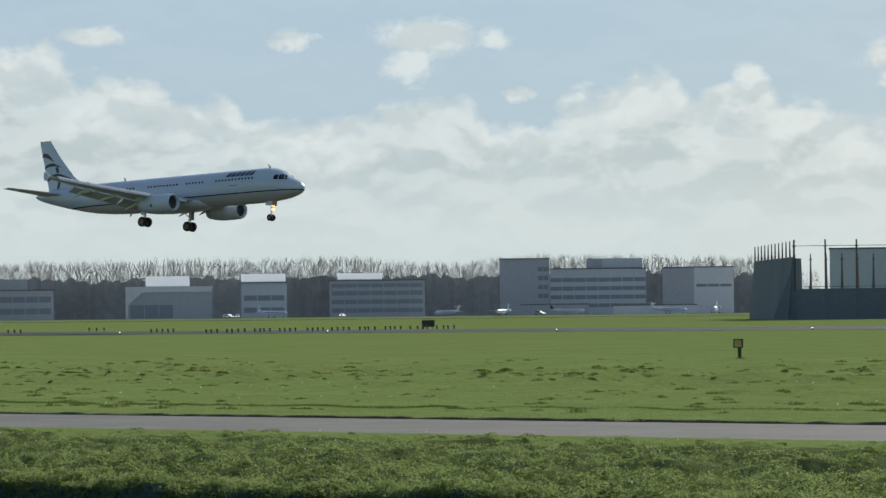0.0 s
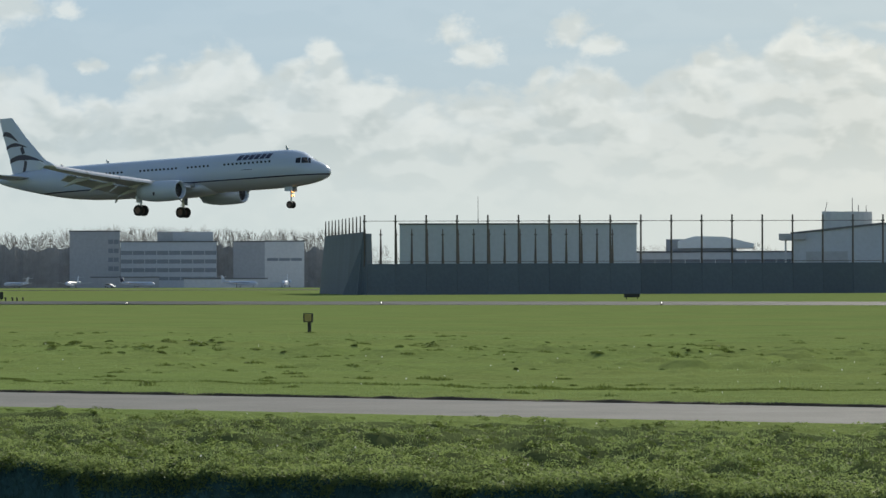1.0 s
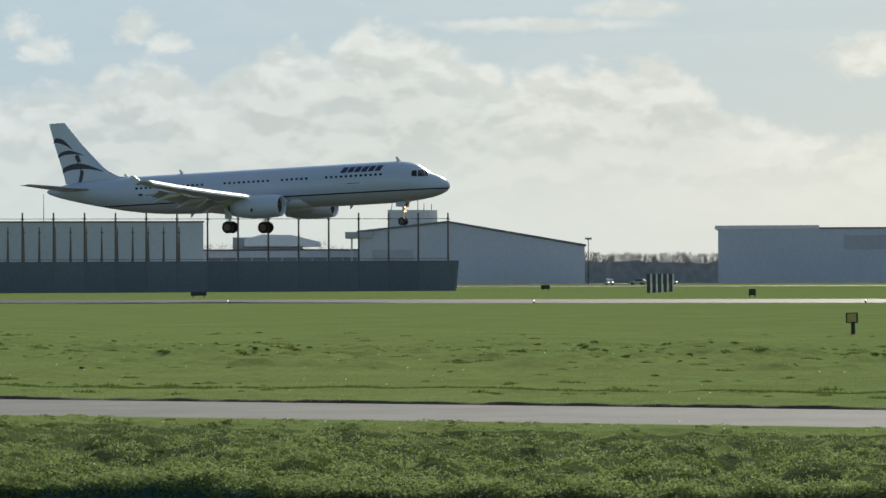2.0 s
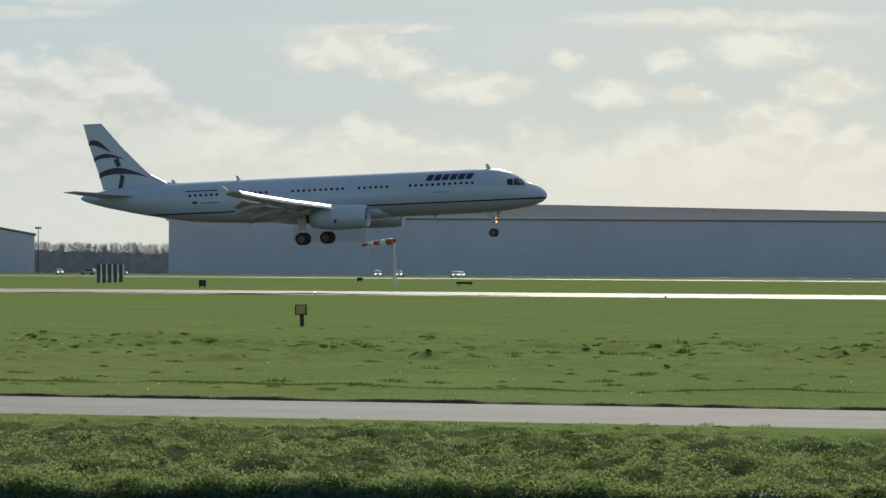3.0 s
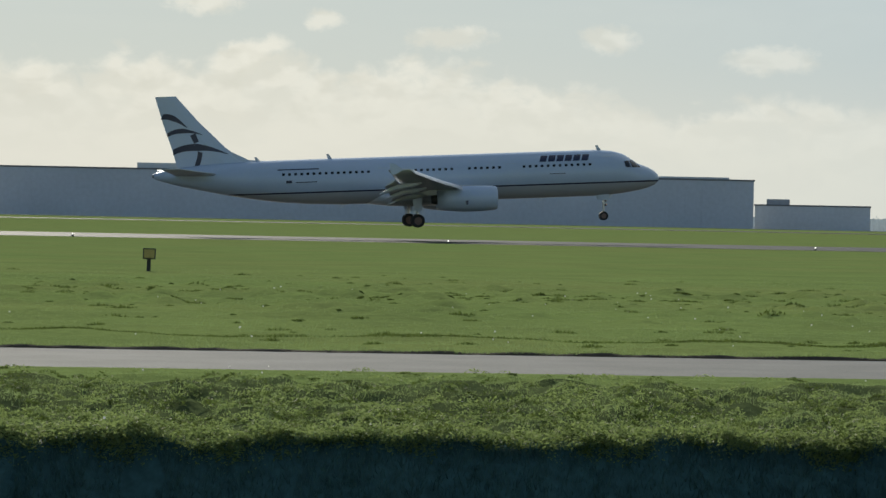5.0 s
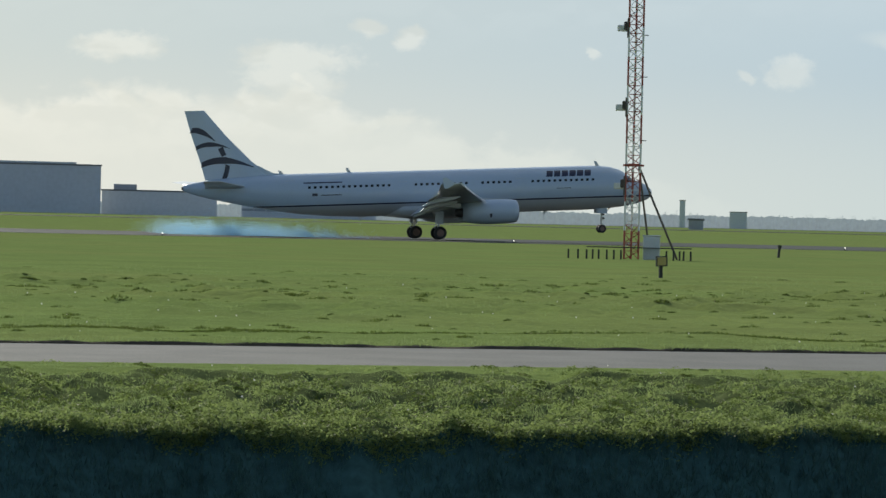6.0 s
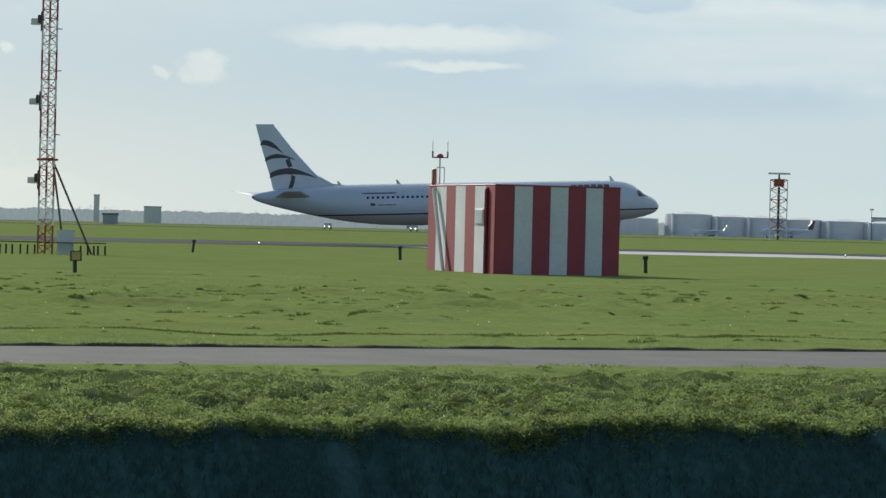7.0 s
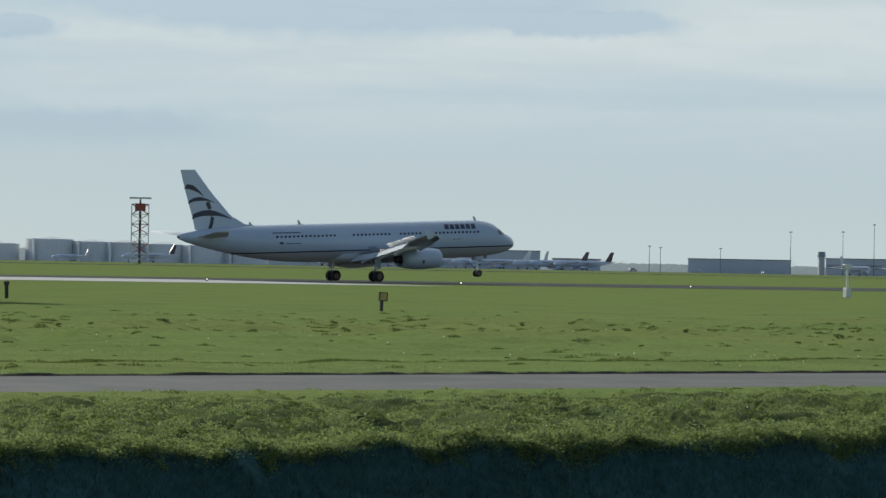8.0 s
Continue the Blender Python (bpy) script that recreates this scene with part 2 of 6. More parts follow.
def leafy(name, colour, through_colour, amount=0.45, vary=0.35, scale=0.5, dry=None):
    """Grass: a diffuse blade that also lets light through."""
    m = material(name, colour, rough=0.6, vary=vary, scale=scale, fine=9.0, spec=0.12, tint=dry, tint_scale=0.35, tint_amount=0.55)
    n, l = m.node_tree.nodes, m.node_tree.links
    b, out = n["Principled BSDF"], n["Material Output"]
    tr = n.new("ShaderNodeBsdfTranslucent")
    tr.inputs[0].default_value = (*through_colour, 1)
    mx = n.new("ShaderNodeMixShader")
    mx.inputs[0].default_value = amount
    l.new(b.outputs[0], mx.inputs[1])
    l.new(tr.outputs[0], mx.inputs[2])
    l.new(mx.outputs[0], out.inputs[0])
    return m


M = {}
M["turf"] = material("turf", (0.114, 0.161, 0.043), rough=1.0, vary=0.26, scale=0.25, fine=6.0, spec=0.0, bump=0.03, bump_scale=5.0, tint=(0.132, 0.158, 0.046), tint_scale=0.06, tint_amount=0.7)
tb = M["turf"].node_tree.nodes["Principled BSDF"].inputs
tb["Sheen Weight"].default_value, tb["Sheen Roughness"].default_value = 0.115, 0.45
tb["Sheen Tint"].default_value = (0.75, 0.88, 0.45, 1)
M["blade"] = leafy("grass_blade", (0.122, 0.166, 0.066), (0.265, 0.355, 0.138), 0.48, dry=(0.175, 0.18, 0.09))
M["leaf"] = leafy("low_leaf_sward", (0.130, 0.171, 0.062), (0.285, 0.372, 0.128), 0.46, vary=0.45)
M["tussock"] = leafy("tussock_blade", (0.070, 0.105, 0.028), (0.13, 0.18, 0.040), 0.35, dry=(0.10, 0.11, 0.042))
M["asphalt"] = material("asphalt_road", (0.128, 0.132, 0.127), rough=0.85, spec=0.15, vary=0.16, scale=0.4, fine=25.0, bump=0.004, bump_scale=90.0, tint=(0.155, 0.158, 0.152), tint_scale=0.8, tint_amount=0.5)
M["runway"] = material("grooved_runway_concrete", (0.036, 0.038, 0.036), spec=0.055, rough=0.6, vary=0.15, scale=0.03, fine=0.6, tint=(0.045, 0.047, 0.045), tint_scale=0.02, tint_amount=0.6)
# darker than turf: dark of the hollows between cushions put into the colour
M["verge_ground"] = material("dark_verge_ground", (0.080, 0.102, 0.043), rough=1.0, spec=0.0, vary=0.3, scale=1.2, fine=14.0, bump=0.02, bump_scale=12.0)
M["pad"] = material("pale_concrete_patch", (0.42, 0.42, 0.40), rough=0.8, vary=0.12, scale=0.08, fine=1.5, tint=(0.34, 0.34, 0.33), tint_scale=0.1, tint_amount=0.5)
M["water"] = material("ditch_water", (0.012, 0.02, 0.018), rough=0.06, vary=0.05, bump=0.01, bump_scale=3.0)
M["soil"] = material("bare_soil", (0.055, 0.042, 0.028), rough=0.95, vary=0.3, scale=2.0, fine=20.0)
# white paint with the blue-grey of its shaded side put into the colour
M["white"] = material("blue_shaded_white_paint", (0.46, 0.54, 0.655), rough=0.28, vary=0.035, scale=0.6, fine=8.0)
M["navy"] = material("navy_paint", (0.016, 0.022, 0.060), rough=0.3, vary=0.08, scale=1.0)
M["black"] = material("black_rubber", (0.022, 0.022, 0.023), rough=0.75, vary=0.15, scale=4.0)
M["metal"] = material("bare_aluminium", (0.55, 0.56, 0.58), rough=0.35, metal=0.9, vary=0.1, scale=2.0)
M["dark_metal"] = material("dark_metal", (0.07, 0.07, 0.075), rough=0.45, metal=0.6, vary=0.15)
M["grey_paint"] = material("grey_wing_paint", (0.50, 0.53, 0.56), rough=0.32, vary=0.06, scale=0.7, fine=9.0)
M["glass"] = material("dark_cabin_glass", (0.015, 0.018, 0.024), rough=0.08, vary=0.05)
M["lamp_white"] = material("lit_lamp", (1.0, 0.93, 0.82), glow=3.0, vary=0.0)
M["lamp_bright"] = material("lit_landing_lamp", (1.0, 0.97, 0.92), glow=14.0, vary=0.0)
M["lamp_amber"] = material("lit_gear_lamp", (1.0, 0.42, 0.12), glow=5.0, vary=0.0)
M["yellow"] = material("yellow_sign_paint", (0.42, 0.33, 0.10), rough=0.5, vary=0.15, scale=2.0)
M["post"] = material("dark_post_paint", (0.03, 0.032, 0.03), rough=0.7, vary=0.2)
M["fence"] = material("dark_green_grey_screen", (0.10, 0.128, 0.16), rough=0.75, vary=0.12, scale=0.15, fine=2.0, random_value=0.10)
M["rust"] = material("weathered_steel_post", (0.10, 0.085, 0.078), rough=0.7, vary=0.2, scale=0.5)
M["red"] = material("red_hut_paint", (0.25, 0.032, 0.048), rough=0.55, vary=0.12, scale=0.7, fine=9.0)
M["pale"] = material("white_hut_paint", (0.54, 0.585, 0.61), rough=0.55, vary=0.10, scale=0.7, fine=9.0)
M["mast_red"] = material("red_mast_paint", (0.33, 0.075, 0.055), rough=0.5, vary=0.15)
M["mast_white"] = material("white_mast_paint", (0.70, 0.70, 0.69), rough=0.5, vary=0.10)
M["clad_a"] = material("blue_grey_cladding", (0.46, 0.50, 0.55), rough=0.6, vary=0.08, scale=0.05, fine=0.8)
M["clad_b"] = material("light_grey_cladding", (0.60, 0.62, 0.635), rough=0.6, vary=0.08, scale=0.05, fine=0.8)
M["clad_c"] = material("dark_grey_cladding", (0.37, 0.39, 0.42), rough=0.6, vary=0.10, scale=0.05, fine=0.8)
M["clad_w"] = material("white_roof_panel", (0.78, 0.80, 0.80), rough=0.45, vary=0.06, scale=0.1, fine=1.0)
M["roof"] = material("grey_sheet_roof", (0.17, 0.18, 0.19), rough=0.95, vary=0.08, scale=0.05, fine=0.8, spec=0.0)
M["window"] = material("window_band_glass", (0.20, 0.23, 0.27), rough=0.35, vary=0.10, scale=0.2)
M["bark"] = material("bare_winter_twigs", (0.24, 0.215, 0.19), rough=0.9, vary=0.25, scale=0.05, fine=0.6)
# bare woodland with distance haze put into a lightened grey base colour
M["hedge"] = material("hazed_woodland", (0.28, 0.285, 0.285), rough=0.95, vary=0.25, scale=0.02, fine=0.3)
# distance haze put into a pale blue-grey colour and a faint glow
M["far_wood"] = material("haze_glow_woodland", (0.33, 0.37, 0.39), rough=0.95, vary=0.2, scale=0.02, fine=0.3, glow=0.5)
M["rim"] = material("red_brown_wheel_rim", (0.16, 0.105, 0.09), rough=0.5, metal=0.3, vary=0.15)
# the bank's shade is put into this dark teal base colour
M["bank_shade"] = material("shaded_ditch_bank", (0.042, 0.092, 0.090), rough=0.6, vary=0.35, scale=1.5, fine=12.0, bump=0.02, bump_scale=8.0, spec=0.03)
# bank growth in a like dark teal, shade included
M["shaded_growth"] = leafy("shaded_bank_growth", (0.056, 0.122, 0.108), (0.045, 0.08, 0.07), 0.2)
M["pale_dot"] = leafy("off_white_dot", (0.75, 0.73, 0.68), (0.7, 0.7, 0.65), 0.3, vary=0.1)
M["tank"] = material("white_tank_paint", (0.62, 0.64, 0.66), rough=0.45, vary=0.06, scale=0.05, fine=0.5)
M["apron"] = material("apron_concrete", (0.24, 0.24, 0.235), rough=0.5, vary=0.12, scale=0.01, fine=0.2)


M["smoke"] = leafy("tyre_smoke_specks", (0.48, 0.76, 0.95), (0.50, 0.80, 0.98), 0.5, vary=0.05)

# ---- building blocks ----


def part(name, bm, mat, parent=None, label="", smooth=False):
    """One bmesh as one mesh object under a thing or a part."""
    me = bpy.data.meshes.new(name)
    bmesh.ops.recalc_face_normals(bm, faces=bm.faces)
    bm.to_mesh(me)
    bm.free()
    for one in (mat if isinstance(mat, (list, tuple)) else [mat]):
        me.materials.append(one)
    if smooth:
        me.polygons.foreach_set("use_smooth", [True] * len(me.polygons))
    ob = new(name, me)
    ob.parent = parent
    return tagged(ob, label)


def shared(name, source, parent, m):
    """Another piece on the same mesh."""
    ob = new(name, source.data)
    ob.parent = parent
    ob.matrix_basis = m
    return ob


def thing(name, m, label, category, group="", kind=""):
    ob = new(name)
    ob.matrix_basis = m
    return tagged(ob, label, category, group, kind)


def box(bm, x0, x1, y0, y1, z0, z1, bevel=0.0, m=None):
    g = bmesh.ops.create_cube(bm, size=1.0)
    vs = g["verts"]
    t = Matrix.Translation(((x0 + x1) / 2, (y0 + y1) / 2, (z0 + z1) / 2)) @ Matrix.Diagonal((abs(x1 - x0), abs(y1 - y0), abs(z1 - z0), 1))
    bmesh.ops.transform(bm, matrix=(m @ t) if m else t, verts=vs)
    if bevel:
        es = list({e for v in vs for e in v.link_edges})
        bmesh.ops.bevel(bm, geom=es, offset=bevel, segments=1, affect="EDGES")
    return bm


def boxes(*rows, bevel=0.0):
    bm = bmesh.new()
    for r in rows:
        box(bm, *r, bevel=bevel)
    return bm


def rod(bm, a, b, r, r2=None, n=6):
    a, b = Vector(a), Vector(b)
    d = b - a
    m = Matrix.Translation((a + b) / 2) @ d.to_track_quat("Z", "Y").to_matrix().to_4x4()
    bmesh.ops.create_cone(bm, cap_ends=True, segments=n, radius1=r, radius2=r if r2 is None else r2, depth=d.length, matrix=m)
    return bm


def loft(bm, rings, close=True):
    rows = [[bm.verts.new(p) for p in ring] for ring in rings]
    n = len(rows[0])
    for a, b in zip(rows, rows[1:]):
        for i in range(n):
            j = (i + 1) % n
            bm.faces.new((a[i], a[j], b[j], b[i]))
    if close:
        bm.faces.new(rows[0][::-1])
        bm.faces.new(rows[-1])
    return bm


def slab(bm, outline, y0, y1):
    """A flat outline in x and z with thickness along y."""
    a = [bm.verts.new((x, y0, z)) for x, z in outline]
    b = [bm.verts.new((x, y1, z)) for x, z in outline]
    bm.faces.new(a)
    bm.faces.new(b[::-1])
    for i in range(len(a)):
        j = (i + 1) % len(a)
        bm.faces.new((a[j], a[i], b[i], b[j]))
    return bm


def mesh_np(name, verts, faces, mat, parent=None, smooth=False):
    me = bpy.data.meshes.new(name)
    verts, faces = np.asarray(verts, np.float32), np.asarray(faces, np.int32)
    k = faces.shape[1]
    me.vertices.add(len(verts))
    me.vertices.foreach_set("co", verts.ravel())
    me.loops.add(faces.size)
    me.loops.foreach_set("vertex_index", faces.ravel())
    me.polygons.add(len(faces))
    me.polygons.foreach_set("loop_start", np.arange(0, faces.size, k, dtype=np.int32))
    me.update(calc_edges=True)
    if smooth:
        me.polygons.foreach_set("use_smooth", [True] * len(faces))
    me.materials.append(mat)
    ob = new(name, me)
    ob.parent = parent
    return ob


def polar(az, d):
    return d * math.sin(radians(az)), d * math.cos(radians(az))


def far_rise(y):
    """The field lies level and rises a little towards the far side."""
    return 1.6 * min(max((y - 420.0) / 580.0, 0.0), 1.0)


# ---- ground ----
ROAD0, ROAD1, RUN0, RUN1 = 39.45, 45.06, 280.0, 346.0


def base_profile(y):
    z = np.interp(y, [-400, 9.0, 13.0, 15.5, 25.6, 26.4, 27.4, 28.05, 28.42, 28.62, 38.9, 39.5, 45.0, 45.14, 46.5, 420, 1000, 6000],
                  [0, 0, -0.3, -1.6, -1.6, -1.5, -1.2, -0.5, -0.03, 0.03, 0.03, -0.05, -0.05, 0.018, 0.05, 0.0, 1.6, 1.6])
    return z


rng = np.random.default_rng(7)


def lattice(x, y, seed, cell):
    """Smooth value noise for many points at once."""
    g = np.random.default_rng(seed).random((256, 256))
    u, v = x / cell + 1000.0, y / cell + 1000.0
    i, j = np.floor(u).astype(int), np.floor(v).astype(int)
    fu, fv = u - i, v - j
    fu, fv = fu * fu * (3 - 2 * fu), fv * fv * (3 - 2 * fv)
    a, b, c, d = g[i % 256, j % 256], g[(i + 1) % 256, j % 256], g[i % 256, (j + 1) % 256], g[(i + 1) % 256, (j + 1) % 256]
    return (a * (1 - fu) + b * fu) * (1 - fv) + (c * (1 - fu) + d * fu) * fv


def bank_shift(x):
    """The ditch bends a little nearer towards one end."""
    return np.interp(x, [-16.0, -11.0, -5.0, 3.0, 18.0], [-3.1, -2.9, -2.1, -1.7, -2.0])


def bend(x, y):
    """From the straight plan to the bent ditch."""
    return y + bank_shift(x) * np.interp(y, [15.5, 24.5, 29.0, 36.0], [0, 1, 1, 0])


def unbend(x, y):
    d = bank_shift(x)
    mid = (y - d * 36.0 / 7.0) / (1.0 - d / 7.0)
    low = (y + d * 15.5 / 9.0) / (1.0 + d / 9.0)
    return np.where(y >= 36.0, y, np.where(y >= 29.0 + d, mid, np.where(y >= 24.5 + d, y - d, np.where(y > 15.5, low, y))))


def ground_height(x, y_true):
    y = unbend(x, y_true)
    z = base_profile(y + np.interp(y, [26.5, 27.5, 29.0, 30.0], [0, 1, 1, 0]) * (0.08 * (lattice(x, y * 0, 12, 0.7) - 0.5) + 0.14 * (lattice(x, y * 0, 13, 0.25) - 0.5)))
    near = np.interp(y, [24.5, 26.0, 36.5, 38.9], [0, 1, 1, 0])
    z = z + near * (0.06 * (lattice(x, y, 1, 1.9) - 0.5) * np.interp(y, [25, 28.5, 31], [0.7, 0.5, 0.35]) + np.interp(y, [28, 28.9, 30.2, 33, 35, 38], [0.3, 0.5, 1.0, 1.0, 0.7, 0.35]) * (0.21 * (lattice(x, y, 2, 0.5) - 0.5) + 0.19 * (lattice(x, y, 3, 0.27) - 0.5)))
    mid = np.interp(y, [45.3, 46.5, 90, 130, 200], [0, 1, 1, 0.4, 0])
    z = z + mid * (0.05 * (lattice(x, y, 4, 3.0) - 0.5) + 0.06 * (lattice(x, y, 5, 0.9) - 0.5))
    # turf edge above the road, a low bank behind it, and broken turf farther out
    z = z + np.interp(y, [45.10, 45.14, 45.5, 46.2], [0, 1, 1, 0]) * (0.03 * lattice(x, y * 0, 8, 0.3))
    z = z + np.interp(y, [48.6, 49.0, 49.5, 50.6], [0, 1, 1, 0]) * 0.07 * np.clip(lattice(x, y * 0, 9, 1.7) - 0.35, 0, 1)
    z = z + np.interp(y, [52, 62, 84, 95], [0, 1, 1, 0]) * 0.42 * np.clip(lattice(x, y, 10, 0.6) + 0.5 * lattice(x, y, 11, 2.4) - 0.95, 0, 1)
    return z


def build_ground():
    ys = np.concatenate([[-400, -60, 0, 9, 11, 13, 14.2, 15.5, 20, 24.5], np.arange(25.2, 38.7, 0.14), [38.9, 39.2, 39.5, 42, 45.0, 45.10, 45.15, 45.4, 45.8],
                         np.arange(46.3, 96, 0.3), np.arange(96, 140, 1.4), [145, 160, 180, 210, 250, 279, 347, 380, 420, 500, 600, 700, 800, 900, 1000, 1300, 1800, 2600, 3600, 4900]])
    xs = np.concatenate([[-4900, -3000, -1800, -1000, -500, -250, -140, -96], np.arange(-80, -46.3, 0.5), np.arange(-46, 44.1, 0.16), np.arange(44.5, 76, 0.5), [90, 140, 250, 500, 1000, 1800, 3000, 4900]])
    X, Y = np.meshgrid(xs, ys)
    Y = bend(X, Y)
    Z = ground_height(X, Y)
    v = np.stack([X, Y, Z], -1).reshape(-1, 3)
    nx, ny = len(xs), len(ys)
    i = (np.arange(ny - 1)[:, None] * nx + np.arange(nx - 1)[None, :]).ravel()
    f = np.stack([i, i + 1, i + 1 + nx, i + nx], -1)
    ob = mesh_np("ground", v, f, M["turf"], smooth=True)
    # ditch bank rows take the material that has their shade in its colour
    ob.data.materials.append(M["bank_shade"])
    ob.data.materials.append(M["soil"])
    ob.data.materials.append(M["verge_ground"])
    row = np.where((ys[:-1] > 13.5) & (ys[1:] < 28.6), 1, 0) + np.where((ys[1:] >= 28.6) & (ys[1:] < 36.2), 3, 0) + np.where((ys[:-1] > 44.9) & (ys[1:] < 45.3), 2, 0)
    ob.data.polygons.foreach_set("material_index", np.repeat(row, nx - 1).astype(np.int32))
    tagged(ob, "wide green mown airfield grass with a ditch", "ground", kind="structure")


build_ground()


def strip(name, x0, x1, y0, y1, z, mat, label, category, nx=60):
    """A paved strip with thickness, following the field."""
    bm = bmesh.new()
    rings = []
    for i in range(nx + 1):
        x = x0 + (x1 - x0) * i / nx
        rings.append([(x, y0, z), (x, y1, z + far_rise(y1) - far_rise(y0)), (x, y1, z - 0.3), (x, y0, z - 0.3)])
    loft(bm, rings)
    return tagged(part(name, bm, mat), label, category, kind="structure")


strip("road", -400, 400, ROAD0, ROAD1, 0.0, M["asphalt"], "narrow grey asphalt perimeter road between grass verges", "road", 4)
strip("runway", -3000, 3000, RUN0, RUN1, 0.035, M["runway"], "wide smooth grey runway shining in low sun", "runway", 4)
strip("pavement", 141, 190, 256, 300, 0.05, M["pad"], "pale concrete patch along the near runway edge", "pavement", 4)
strip("taxiway", -3000, 3000, 760, 800, far_rise(760) + 0.04, M["runway"], "pale far taxiway beyond the runway grass", "taxiway", 4)
strip("apron", -3000, 3000, 985, 1750, 1.66, M["apron"], "pale concrete apron before the far buildings", "apron", 4)
pond = boxes((-400, 400, 14.0, 26.0, -1.5, -1.34))
tagged(part("water", pond, M["water"]), "dark still water in a ditch", "water", kind="structure")

# ---- the airliner: x forward of the main wheels, y to its left, z up from the tyres' foot ----
NOSE_X, NOSE_Z = 22.0, 3.58


def air(aft, z):
    return NOSE_X - aft, NOSE_Z + z


FUSELAGE = [(0.0, 0.06, -0.06, 0.06), (0.12, 0.34, -0.32, 0.36), (0.45, 0.66, -0.58, 0.72), (1.0, 0.98, -0.80, 1.05), (1.6, 1.22, -0.96, 1.30),
            (2.05, 1.42, -1.05, 1.45), (2.6, 1.85, -1.13, 1.61), (3.25, 2.26, -1.22, 1.76), (4.2, 2.53, -1.30, 1.90), (5.4, 2.65, -1.36, 1.97),
            (7.0, 2.67, -1.39, 1.975), (12.0, 2.67, -1.40, 1.975), (20.0, 2.67, -1.40, 1.975), (28.0, 2.67, -1.38, 1.975), (31.0, 2.67, -1.25, 1.95),
            (33.6, 2.66, -1.02, 1.87), (36.0, 2.64, -0.66, 1.70), (38.5, 2.57, -0.18, 1.38), (40.5, 2.46, 0.26, 1.06), (42.2, 2.28, 0.66, 0.76),
            (43.6, 2.05, 1.06, 0.45), (44.4, 1.88, 1.36, 0.24), (44.52, 1.78, 1.46, 0.16)]


def hull(aft):
    """Top, bottom and half width of the fuselage at a station."""
    a = [r[0] for r in FUSELAGE]
    return [float(np.interp(aft, a, [r[k] for r in FUSELAGE])) for k in (1, 2, 3)]


def hull_y(aft, z):
    top, bot, w = hull(aft)
    c, h = (top + bot) / 2, (top - bot) / 2
    return w * math.sqrt(max(0.0, 1 - ((z - c) / h) ** 2))


def livery():
    """White above, a dark line, grey belly: the paint scheme by height on the body."""
    # the upper white is toned blue-grey, as it looks in shade
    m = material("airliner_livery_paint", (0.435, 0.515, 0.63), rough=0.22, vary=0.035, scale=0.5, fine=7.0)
    n, l = m.node_tree.nodes, m.node_tree.links
    b = n["Principled BSDF"]
    src = b.inputs["Base Color"].links[0].from_socket
    co, sep = n.new("ShaderNodeTexCoord"), n.new("ShaderNodeSeparateXYZ")
    l.new(co.outputs["Object"], sep.inputs[0])

    def above(v):
        t = n.new("ShaderNodeMath")
        t.operation = "GREATER_THAN"
        l.new(sep.outputs[2], t.inputs[0])
        t.inputs[1].default_value = NOSE_Z + v
        return t.outputs[0]

    def mix(fac, a, c):
        x = n.new("ShaderNodeMix")
        x.data_type = "RGBA"
        l.new(fac, x.inputs[0])
        for i, v in ((6, a), (7, c)):
            if isinstance(v, tuple):
                x.inputs[i].default_value = (*v, 1)
            else:
                l.new(v, x.inputs[i])
        return x.outputs[2]

    low = mix(above(-0.30), (0.42, 0.44, 0.47), (0.035, 0.03, 0.055))
    l.new(mix(above(-0.17), low, src), b.inputs["Base Color"])
    return m


